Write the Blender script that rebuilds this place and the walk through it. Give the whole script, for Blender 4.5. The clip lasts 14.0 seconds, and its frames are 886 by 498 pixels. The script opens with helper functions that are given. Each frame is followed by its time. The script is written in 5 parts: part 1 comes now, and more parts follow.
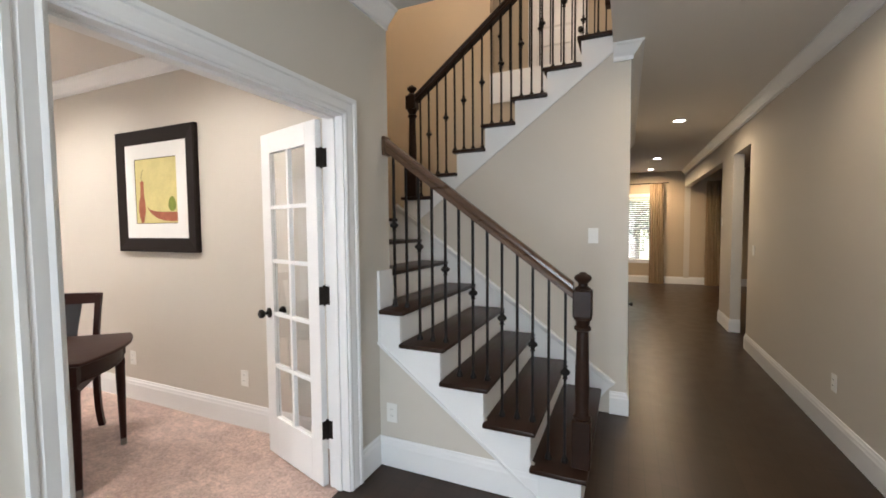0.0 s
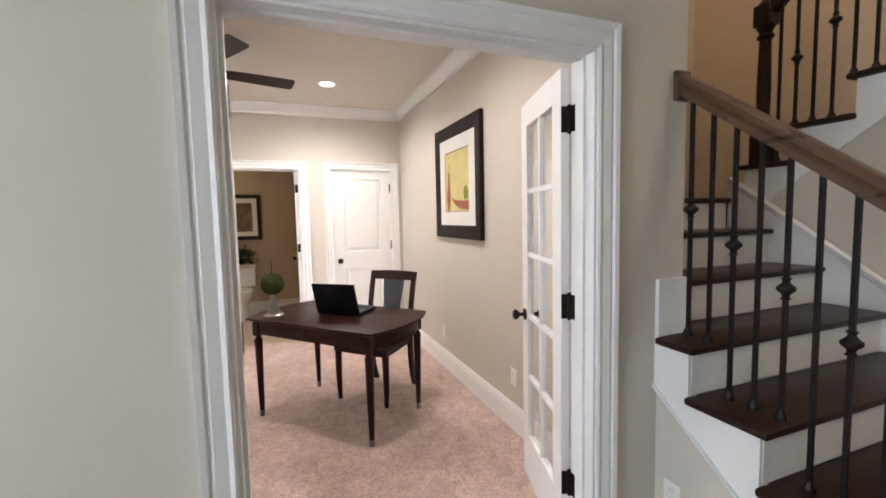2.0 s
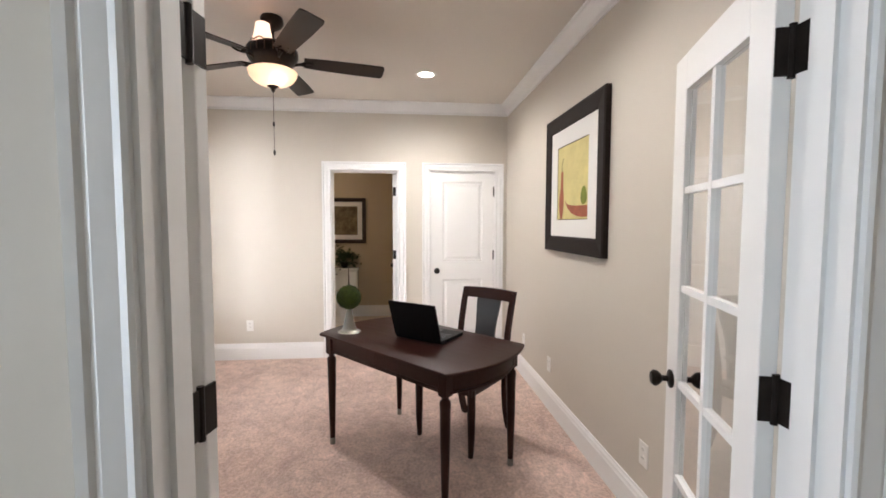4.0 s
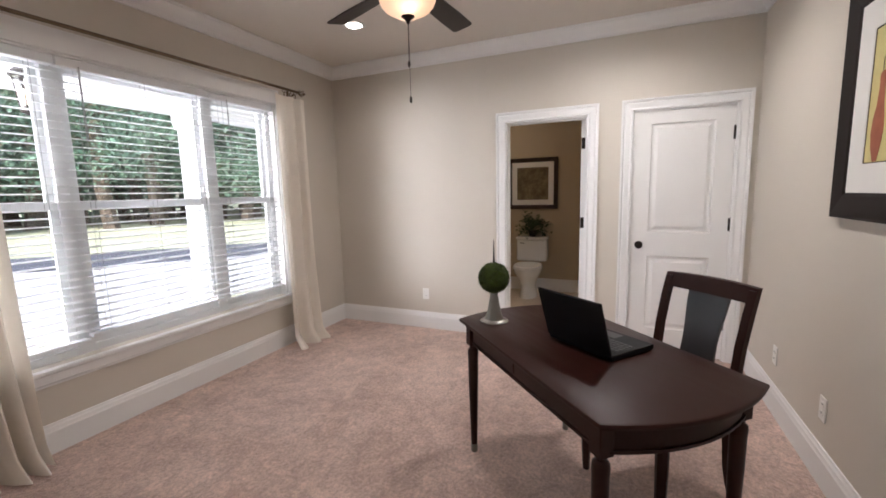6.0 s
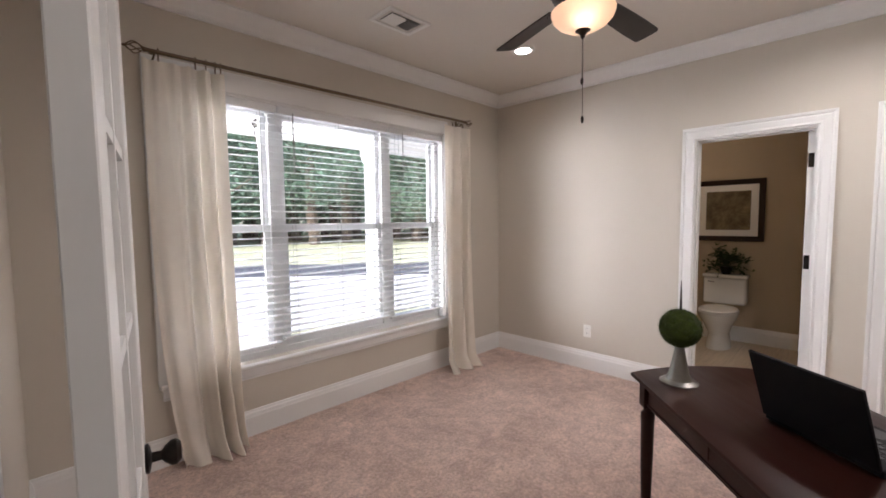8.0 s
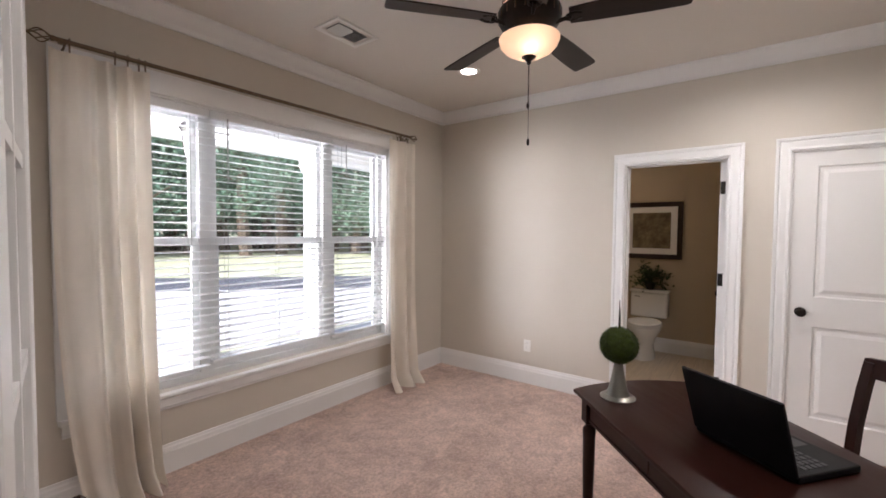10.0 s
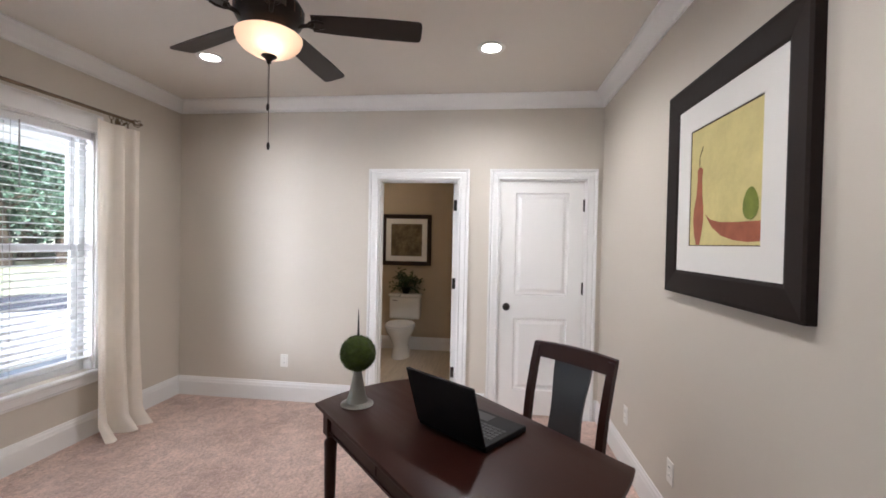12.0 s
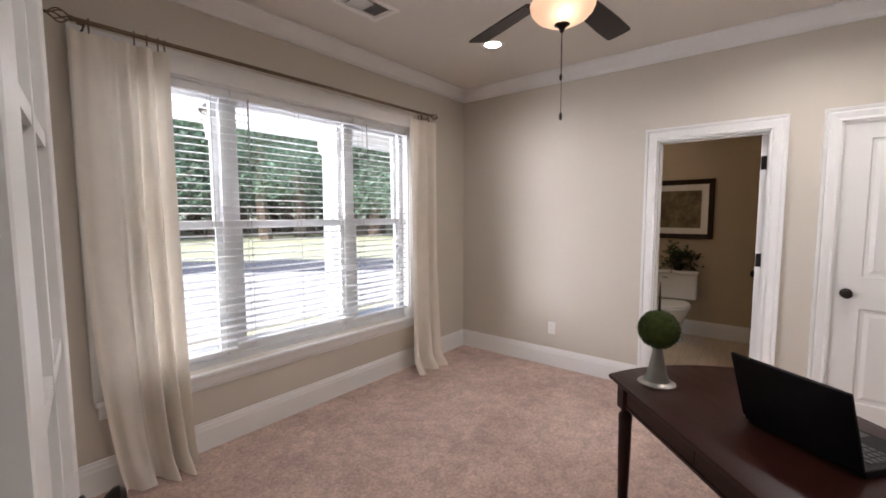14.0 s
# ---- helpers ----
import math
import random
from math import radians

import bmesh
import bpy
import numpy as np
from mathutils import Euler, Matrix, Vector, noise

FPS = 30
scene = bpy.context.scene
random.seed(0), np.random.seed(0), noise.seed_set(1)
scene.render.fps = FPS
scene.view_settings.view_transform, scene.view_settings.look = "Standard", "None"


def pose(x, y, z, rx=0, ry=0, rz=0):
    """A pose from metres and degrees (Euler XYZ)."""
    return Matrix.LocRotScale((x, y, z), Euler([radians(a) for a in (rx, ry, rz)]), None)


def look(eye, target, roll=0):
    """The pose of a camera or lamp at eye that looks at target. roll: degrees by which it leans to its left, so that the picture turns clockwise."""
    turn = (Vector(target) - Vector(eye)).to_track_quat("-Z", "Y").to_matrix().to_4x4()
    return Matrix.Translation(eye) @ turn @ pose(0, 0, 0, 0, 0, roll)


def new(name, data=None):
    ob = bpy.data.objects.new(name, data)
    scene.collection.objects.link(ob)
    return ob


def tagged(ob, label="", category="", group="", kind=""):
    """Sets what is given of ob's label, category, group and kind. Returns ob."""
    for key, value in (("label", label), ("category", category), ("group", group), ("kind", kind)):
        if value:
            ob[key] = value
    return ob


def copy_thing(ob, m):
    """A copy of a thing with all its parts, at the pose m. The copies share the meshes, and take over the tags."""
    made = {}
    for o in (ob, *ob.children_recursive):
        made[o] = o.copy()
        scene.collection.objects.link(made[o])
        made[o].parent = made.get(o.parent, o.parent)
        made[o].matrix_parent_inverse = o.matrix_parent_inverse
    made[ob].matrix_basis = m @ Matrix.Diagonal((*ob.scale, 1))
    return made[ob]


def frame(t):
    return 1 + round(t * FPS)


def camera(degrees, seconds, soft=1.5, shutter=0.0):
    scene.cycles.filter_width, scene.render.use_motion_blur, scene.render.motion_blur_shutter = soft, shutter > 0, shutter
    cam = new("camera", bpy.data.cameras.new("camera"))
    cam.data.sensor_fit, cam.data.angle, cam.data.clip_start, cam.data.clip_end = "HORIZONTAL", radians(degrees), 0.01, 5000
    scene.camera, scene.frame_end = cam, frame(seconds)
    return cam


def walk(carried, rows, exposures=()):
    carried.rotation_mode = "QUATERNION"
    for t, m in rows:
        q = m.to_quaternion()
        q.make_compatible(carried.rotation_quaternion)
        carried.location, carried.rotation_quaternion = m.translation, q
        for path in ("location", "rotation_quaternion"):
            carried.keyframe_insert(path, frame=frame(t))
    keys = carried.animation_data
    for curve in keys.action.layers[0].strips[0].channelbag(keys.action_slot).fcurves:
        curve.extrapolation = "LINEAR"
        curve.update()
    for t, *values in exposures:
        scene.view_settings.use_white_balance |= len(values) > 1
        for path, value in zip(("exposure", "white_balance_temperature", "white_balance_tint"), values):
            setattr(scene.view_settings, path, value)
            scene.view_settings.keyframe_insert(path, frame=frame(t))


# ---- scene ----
cam = camera(93.5, 14.0, soft=1.7)
PATH = [
    (0, (-0.196, 0.206, 1.435), (-1.001, 2.034, 1.33), -0.5),
    (0.5, (-0.244, 0.405, 1.437), (-1.413, 2.022, 1.306), -0.9),
    (1, (-0.325, 0.586, 1.446), (-1.806, 1.922, 1.304), -1.3),
    (1.5, (-0.325, 0.783, 1.437), (-2.066, 1.754, 1.275), -1.6),
    (2, (-0.319, 0.944, 1.441), (-2.184, 1.649, 1.288), -1.3),
    (2.5, (-0.433, 1.039, 1.443), (-2.348, 1.607, 1.329), -0.4),
    (3, (-0.596, 1.073, 1.471), (-2.552, 1.483, 1.375), 0.3),
    (3.2, (-0.641, 1.088, 1.474), (-2.611, 1.425, 1.378), 0.5),
    (5.3, (-1.377, 1.351, 1.399), (-3.358, 1.224, 1.148), -1.3),
    (5.5, (-1.451, 1.353, 1.409), (-3.415, 1.083, 1.14), -1.0),
    (6, (-1.606, 1.439, 1.409), (-3.423, 0.647, 1.142), -1.4),
    (6.5, (-1.679, 1.485, 1.402), (-3.293, 0.331, 1.149), -1.9),
    (7, (-1.721, 1.442, 1.413), (-3.207, 0.122, 1.196), -1.6),
    (7.2, (-1.726, 1.422, 1.417), (-3.176, 0.058, 1.22), -1.5),
    (9.3, (-1.742, 1.279, 1.45), (-3.159, -0.13, 1.359), -0.1),
    (9.5, (-1.74, 1.289, 1.454), (-3.195, -0.08, 1.364), 0.1),
    (10, (-1.738, 1.292, 1.45), (-3.34, 0.098, 1.374), 0.5),
    (10.5, (-1.762, 1.317, 1.45), (-3.538, 0.399, 1.405), 1.0),
    (11, (-1.816, 1.373, 1.476), (-3.734, 0.809, 1.467), 1.1),
    (11.5, (-1.825, 1.425, 1.486), (-3.809, 1.176, 1.504), 1.2),
    (12, (-1.826, 1.417, 1.472), (-3.813, 1.189, 1.444), 1.2),
    (12.5, (-1.82, 1.36, 1.443), (-3.76, 0.88, 1.346), 1.0),
    (13, (-1.8, 1.287, 1.438), (-3.624, 0.477, 1.31), 0.6),
    (13.5, (-1.773, 1.249, 1.444), (-3.453, 0.173, 1.296), 0.2),
    (14, (-1.755, 1.207, 1.446), (-3.305, -0.046, 1.282), -0.1),
]
walk(cam, [(t, look(eye, target, roll)) for t, eye, target, roll in PATH], exposures=[(0, 3.12, 6230, 14), (1.0, 3.0, 6300, 16), (3.2, 2.92, 6230, 14), (5.3, 2.52, 5960, 14), (6.5, 2.25, 6100, 18), (10.5, 2.25, 6100, 18), (12.2, 2.48, 5780, 14), (12.7, 2.44, 5800, 14), (13.3, 2.18, 6080, 17), (14, 2.18, 6120, 18)])

# ---- world and large lights ----
world = bpy.data.worlds.new("sky_world")
scene.world = world
world.use_nodes = True
wn = world.node_tree
sky = wn.nodes.new("ShaderNodeTexSky")
sky.sky_type = "NISHITA"
sky.sun_disc = False
sky.sun_elevation = radians(47.7)
sky.sun_rotation = radians(74)
wn.links.new(sky.outputs[0], wn.nodes["Background"].inputs[0])
wn.nodes["Background"].inputs[1].default_value = 0.11


def lamp(name, kind, m, energy, color=(1, 1, 1), size=None, size_y=None, angle=None, radius=None):
    data = bpy.data.lights.new(name, kind)
    data.energy, data.color = energy, color
    if kind == "AREA":
        data.shape, data.size, data.size_y = "RECTANGLE", size, size_y
    if angle is not None:
        data.angle = angle
    if radius is not None:
        data.shadow_soft_size = radius
    ob = new(name, data)
    ob.matrix_world = m
    return ob


lamp("sun", "SUN", look((35, 10, 40), (0, 0, 0)), 2.6, (1.0, 0.95, 0.88), angle=radians(0.5))
# three unseen area lamps added in the porch, standing in for daylight through the window
lamp("porch_overhead_fill", "AREA", pose(-3.2, -2.80, 2.765), 9, (0.97, 0.985, 1.0), 3.4, 1.3)
lamp("porch_floor_fill", "AREA", pose(-3.2, -2.90, -0.045, 180), 15, (1.0, 0.985, 0.96), 3.4, 1.3)
lamp("porch_end_fill", "AREA", look((-0.95, -2.95, 1.45), (-3.6, -2.45, 1.40)), 78, (1.0, 0.985, 0.96), 1.5, 1.7)
# unseen area lamp added inside the entrance in place of daylight for the foyer
lamp("entrance_fill", "AREA", look((-0.28, -2.12, 1.40), (0.75, 0.5, 1.35)), 9.6, (0.84, 0.94, 1.0), 0.9, 2.0)
# bare point light added out of view to brighten the upper stair walls
lamp("upstairs_fill", "POINT", pose(-1.1, 3.3, 5.2), 12, (1.0, 0.84, 0.67), radius=0.15)

# ---- materials ----


def material(name, color, rough=0.5, metal=0.0, vary=0.06, scale=6.0, fine=90.0, bump=0.05, depth=0.002, stretch=(1, 1, 1), spec=0.5, coat=0.0):
    """Paint, wood or metal: two scales of tone, uneven gloss and fine relief."""
    m = bpy.data.materials.new(name)
    m.use_nodes = True
    n, l = m.node_tree.nodes, m.node_tree.links
    b = n["Principled BSDF"]
    b.inputs["Metallic"].default_value = metal
    b.inputs["Specular IOR Level"].default_value = spec
    b.inputs["Coat Weight"].default_value = coat
    tc = n.new("ShaderNodeTexCoord")
    mp = n.new("ShaderNodeMapping")
    mp.inputs["Scale"].default_value = stretch
    l.new(tc.outputs["Object"], mp.inputs["Vector"])
    big, small = n.new("ShaderNodeTexNoise"), n.new("ShaderNodeTexNoise")
    big.inputs["Scale"].default_value, big.inputs["Detail"].default_value = scale, 5
    small.inputs["Scale"].default_value, small.inputs["Detail"].default_value = fine, 3
    for t in (big, small):
        l.new(mp.outputs[0], t.inputs["Vector"])
    add = n.new("ShaderNodeMath")
    add.operation = "MULTIPLY_ADD"
    add.inputs[1].default_value = 0.35
    l.new(small.outputs["Fac"], add.inputs[0])
    l.new(big.outputs["Fac"], add.inputs[2])
    ramp = n.new("ShaderNodeMapRange")
    ramp.inputs["From Min"].default_value, ramp.inputs["From Max"].default_value = 0.35, 1.0
    ramp.inputs["To Min"].default_value, ramp.inputs["To Max"].default_value = 1 - vary, 1 + vary
    l.new(add.outputs[0], ramp.inputs["Value"])
    mul = n.new("ShaderNodeVectorMath")
    mul.operation = "SCALE"
    mul.inputs[0].default_value = color
    l.new(ramp.outputs[0], mul.inputs["Scale"])
    l.new(mul.outputs[0], b.inputs["Base Color"])
    rr = n.new("ShaderNodeMapRange")
    rr.inputs["To Min"].default_value, rr.inputs["To Max"].default_value = max(0.02, rough - 0.07), min(1, rough + 0.07)
    l.new(big.outputs["Fac"], rr.inputs["Value"])
    l.new(rr.outputs[0], b.inputs["Roughness"])
    if bump:
        bp = n.new("ShaderNodeBump")
        bp.inputs["Strength"].default_value, bp.inputs["Distance"].default_value = bump, depth
        l.new(small.outputs["Fac"], bp.inputs["Height"])
        l.new(bp.outputs[0], b.inputs["Normal"])
    return m


def glowing(name, color, strength, base=(0.8, 0.8, 0.8)):
    m = material(name, base, 0.4, bump=0)
    b = m.node_tree.nodes["Principled BSDF"]
    b.inputs["Emission Color"].default_value = (*color, 1)
    b.inputs["Emission Strength"].default_value = strength
    return m


def glass_material(name, rough=0.0, tint=(1, 1, 1)):
    m = bpy.data.materials.new(name)
    m.use_nodes = True
    b = m.node_tree.nodes["Principled BSDF"]
    b.inputs["Base Color"].default_value = (*tint, 1)
    b.inputs["Transmission Weight"].default_value = 1
    b.inputs["Roughness"].default_value = rough
    b.inputs["IOR"].default_value = 1.45
    return m


def fabric(name, color, through_amount):
    """Woven cloth that lets some light through."""
    m = material(name, color, 0.9, vary=0.05, scale=9, fine=600, bump=0.25, depth=0.001)
    n, l = m.node_tree.nodes, m.node_tree.links
    b, out = n["Principled BSDF"], n["Material Output"]
    tr, mix = n.new("ShaderNodeBsdfTranslucent"), n.new("ShaderNodeMixShader")
    tr.inputs[0].default_value = (*color, 1)
    mix.inputs[0].default_value = through_amount
    l.new(b.outputs[0], mix.inputs[1])
    l.new(tr.outputs[0], mix.inputs[2])
    l.new(mix.outputs[0], out.inputs["Surface"])
    return m


def carpet_material():
    m = material("carpet_pile", (0.50, 0.375, 0.315), 1.0, vary=0.0, bump=0)
    n, l = m.node_tree.nodes, m.node_tree.links
    b = n["Principled BSDF"]
    b.inputs["Specular IOR Level"].default_value = 0.1
    b.inputs["Sheen Weight"].default_value = 0.25
    tc = n["Texture Coordinate"]
    sweep_noise, tuft, speck, brush = (n.new("ShaderNodeTexNoise") for _ in range(4))
    sweep_noise.inputs["Scale"].default_value, sweep_noise.inputs["Detail"].default_value = 2.0, 5
    sweep_noise.inputs["Distortion"].default_value = 0.6
    tuft.inputs["Scale"].default_value, tuft.inputs["Detail"].default_value = 52, 6
    speck.inputs["Scale"].default_value, speck.inputs["Detail"].default_value = 170, 3
    brush.inputs["Scale"].default_value, brush.inputs["Detail"].default_value, brush.inputs["Distortion"].default_value = 11, 4, 0.8
    for t in (sweep_noise, tuft, speck, brush):
        l.new(tc.outputs["Object"], t.inputs["Vector"])
    r1 = n.new("ShaderNodeValToRGB")
    r1.color_ramp.elements[0].position, r1.color_ramp.elements[1].position = 0.38, 0.66
    r1.color_ramp.elements[0].color, r1.color_ramp.elements[1].color = (0.49, 0.352, 0.294, 1), (0.62, 0.458, 0.388, 1)
    l.new(sweep_noise.outputs["Fac"], r1.inputs[0])
    r2 = n.new("ShaderNodeMapRange")
    r2.inputs["From Min"].default_value, r2.inputs["From Max"].default_value = 0.3, 0.7
    r2.inputs["To Min"].default_value, r2.inputs["To Max"].default_value = 0.52, 1.42
    avg = n.new("ShaderNodeMath")
    avg.operation = "MULTIPLY_ADD"
    avg.inputs[1].default_value = 0.5
    half = n.new("ShaderNodeMath")
    half.operation = "MULTIPLY"
    half.inputs[1].default_value = 0.5
    l.new(speck.outputs["Fac"], half.inputs[0])
    l.new(tuft.outputs["Fac"], avg.inputs[0])
    l.new(half.outputs[0], avg.inputs[2])
    l.new(avg.outputs[0], r2.inputs["Value"])
    mul = n.new("ShaderNodeVectorMath")
    mul.operation = "SCALE"
    l.new(r1.outputs[0], mul.inputs[0])
    l.new(r2.outputs[0], mul.inputs["Scale"])
    rb = n.new("ShaderNodeMapRange")
    rb.inputs["From Min"].default_value, rb.inputs["From Max"].default_value = 0.35, 0.7
    rb.inputs["To Min"].default_value, rb.inputs["To Max"].default_value = 0.87, 1.20
    l.new(brush.outputs["Fac"], rb.inputs["Value"])
    mul2 = n.new("ShaderNodeVectorMath")
    mul2.operation = "SCALE"
    l.new(mul.outputs[0], mul2.inputs[0])
    l.new(rb.outputs[0], mul2.inputs["Scale"])
    l.new(mul2.outputs[0], b.inputs["Base Color"])
    bp = n.new("ShaderNodeBump")
    bp.inputs["Strength"].default_value, bp.inputs["Distance"].default_value = 0.9, 0.012
    l.new(avg.outputs[0], bp.inputs["Height"])
    l.new(bp.outputs[0], b.inputs["Normal"])
    return m


def plank_material(name, dark, light, width, length, rough, gap=0.35, spin=0.0):
    """Boards with their own tones and a thin dark seam."""
    m = material(name, dark, rough, vary=0.0, fine=120, bump=0)
    n, l = m.node_tree.nodes, m.node_tree.links
    b, tc = n["Principled BSDF"], n["Texture Coordinate"]
    mp = n.new("ShaderNodeMapping")
    mp.inputs["Rotation"].default_value = (0, 0, spin)
    l.new(tc.outputs["Object"], mp.inputs["Vector"])
    br = n.new("ShaderNodeTexBrick")
    br.inputs["Scale"].default_value = 1
    br.inputs["Brick Width"].default_value, br.inputs["Row Height"].default_value = length, width
    br.inputs["Mortar Size"].default_value, br.inputs["Mortar Smooth"].default_value = 0.0015, 0.3
    br.inputs["Color1"].default_value, br.inputs["Color2"].default_value = (*dark, 1), (*light, 1)
    br.inputs["Mortar"].default_value = (*[c * gap for c in dark], 1)
    l.new(mp.outputs[0], br.inputs["Vector"])
    grain = n.new("ShaderNodeTexNoise")
    mp2 = n.new("ShaderNodeMapping")
    mp2.inputs["Rotation"].default_value = (0, 0, spin)
    mp2.inputs["Scale"].default_value = (2.5, 40, 40)
    l.new(tc.outputs["Object"], mp2.inputs["Vector"])
    grain.inputs["Scale"].default_value, grain.inputs["Detail"].default_value = 1.5, 6
    l.new(mp2.outputs[0], grain.inputs["Vector"])
    rg = n.new("ShaderNodeMapRange")
    rg.inputs["To Min"].default_value, rg.inputs["To Max"].default_value = 0.7, 1.3
    l.new(grain.outputs["Fac"], rg.inputs["Value"])
    mul = n.new("ShaderNodeVectorMath")
    mul.operation = "SCALE"
    l.new(br.outputs["Color"], mul.inputs[0])
    l.new(rg.outputs[0], mul.inputs["Scale"])
    l.new(mul.outputs[0], b.inputs["Base Color"])
    bp = n.new("ShaderNodeBump")
    bp.inputs["Strength"].default_value, bp.inputs["Distance"].default_value = 0.15, 0.001
    l.new(grain.outputs["Fac"], bp.inputs["Height"])
    l.new(bp.outputs[0], b.inputs["Normal"])
    return m


PAINT = material("greige_wall_paint", (0.60, 0.555, 0.485), 0.62, vary=0.02, scale=1.2, fine=220, bump=0.12, depth=0.0012)
TAN = material("tan_wall_paint", (0.50, 0.41, 0.29), 0.65, vary=0.02, scale=1.2, fine=220, bump=0.12, depth=0.0012)
CEILING = material("ceiling_paint", (0.69, 0.65, 0.59), 0.8, vary=0.02, scale=1.0, fine=160, bump=0.12, depth=0.0015)
TRIM = material("white_trim_paint", (0.80, 0.80, 0.79), 0.38, vary=0.012, scale=2, fine=50, bump=0)
DOORWHITE = material("white_door_paint", (0.79, 0.785, 0.77), 0.36, vary=0.02, scale=3, fine=140, bump=0.03, depth=0.0006, stretch=(1, 1, 0.15))
BRONZE = material("oil_rubbed_bronze", (0.022, 0.017, 0.014), 0.38, 0.7, vary=0.3, scale=30, bump=0.05)
IRON = material("black_satin_iron", (0.012, 0.010, 0.009), 0.42, 0.1, vary=0.25, scale=25, bump=0.05, spec=0.2)
DARKWOOD = material("dark_stained_oak", (0.023, 0.0105, 0.006), 0.36, vary=0.25, scale=7, fine=60, bump=0.08, depth=0.001, stretch=(6, 0.7, 6), spec=0.2)
RAILWOOD = material("brown_stained_rail", (0.085, 0.042, 0.021), 0.3, vary=0.35, scale=7, fine=60, bump=0.08, depth=0.001, stretch=(0.7, 6, 6), coat=0.2)
DESKWOOD = material("mahogany_veneer", (0.026, 0.0072, 0.0048), 0.40, vary=0.13, scale=5, fine=50, bump=0.04, depth=0.0006, stretch=(0.8, 7, 7), spec=0.20)
LEATHER = material("grey_slate_leather", (0.034, 0.033, 0.036), 0.36, vary=0.12, scale=12, fine=180, bump=0.1)
RODBRONZE = material("antique_bronze_rod", (0.16, 0.115, 0.075), 0.42, 0.8, vary=0.25, scale=30, bump=0.05)
STEEL = material("brushed_steel", (0.24, 0.23, 0.21), 0.34, 1.0, vary=0.08, scale=10, fine=140, bump=0.04)
BLACKPLASTIC = material("black_laptop_plastic", (0.005, 0.005, 0.006), 0.55, vary=0.15, scale=20, fine=300, bump=0.05, spec=0.2)
KEYPLASTIC = material("black_key_plastic", (0.03, 0.03, 0.032), 0.45, vary=0.1, bump=0)
SCREEN = material("dark_screen_glass", (0.004, 0.004, 0.005), 0.08, vary=0.05, bump=0)
MOSS = material("green_moss", (0.036, 0.056, 0.006), 0.95, vary=0.5, scale=40, fine=220, bump=0.4, depth=0.004)
LEAF = material("dark_green_leaf", (0.035, 0.065, 0.018), 0.45, vary=0.45, scale=14, fine=80, bump=0.1)
PORCELAIN = material("white_porcelain", (0.78, 0.77, 0.73), 0.12, vary=0.01, bump=0)
PLASTIC = material("white_plate_plastic", (0.80, 0.79, 0.75), 0.35, vary=0.02, bump=0)
SLOT = material("dark_socket_slot", (0.05, 0.05, 0.05), 0.6, bump=0)
FRAMEBLACK = material("black_brown_frame", (0.015, 0.0095, 0.008), 0.6, vary=0.25, scale=9, fine=70, bump=0.06, stretch=(0.6, 4, 4), spec=0.16)
MATBOARD = material("white_matboard", (0.80, 0.79, 0.76), 0.85, vary=0.015, fine=300, bump=0.05)
CREAM = fabric("cream_linen", (0.87, 0.815, 0.73), 0.26)
TANCLOTH = fabric("tan_drape_cloth", (0.46, 0.35, 0.22), 0.25)
SLAT = material("white_blind_slat", (0.82, 0.83, 0.83), 0.4, vary=0.015, bump=0)
VINYL = material("white_vinyl_sash", (0.80, 0.81, 0.81), 0.35, vary=0.015, bump=0)
CORD = material("grey_cord", (0.35, 0.35, 0.34), 0.8, bump=0)
GLASS = glass_material("clear_window_glass")
CARPET = carpet_material()
OAKFLOOR = plank_material("dark_oak_floor", (0.026, 0.0135, 0.0075), (0.035, 0.0185, 0.0105), 0.083, 1.1, 0.33, 0.55, radians(90))
OAKFLOOR.node_tree.nodes["Principled BSDF"].inputs["Specular IOR Level"].default_value = 0.32
BATHFLOOR = plank_material("beige_tile_floor", (0.50, 0.41, 0.30), (0.58, 0.49, 0.37), 0.16, 0.9, 0.35, 0.7)
GLOBE = glowing("lit_alabaster_glass", (1.0, 0.70, 0.50), 0.045, (0.80, 0.62, 0.46))
UPLIGHT = glowing("lit_amber_glass", (1.0, 0.58, 0.38), 0.30, (0.75, 0.48, 0.36))
gn, gl = GLOBE.node_tree.nodes, GLOBE.node_tree.links
g_tr, g_mix = gn.new("ShaderNodeBsdfTranslucent"), gn.new("ShaderNodeMixShader")
g_tr.inputs[0].default_value, g_mix.inputs[0].default_value = (0.95, 0.78, 0.64, 1), 0.55
gl.new(gn["Principled BSDF"].outputs[0], g_mix.inputs[1])
gl.new(g_tr.outputs[0], g_mix.inputs[2])
gl.new(g_mix.outputs[0], gn["Material Output"].inputs["Surface"])
sn, sl = SLAT.node_tree.nodes, SLAT.node_tree.links
s_tr, s_mix = sn.new("ShaderNodeBsdfTranslucent"), sn.new("ShaderNodeMixShader")
s_tr.inputs[0].default_value, s_mix.inputs[0].default_value = (0.80, 0.84, 0.86, 1), 0.12
sl.new(sn["Principled BSDF"].outputs[0], s_mix.inputs[1])
sl.new(s_tr.outputs[0], s_mix.inputs[2])
sl.new(s_mix.outputs[0], sn["Material Output"].inputs["Surface"])
LEDGLOW = glowing("recessed_lamp_glow", (1.0, 0.93, 0.82), 4)

# ---- mesh helpers ----


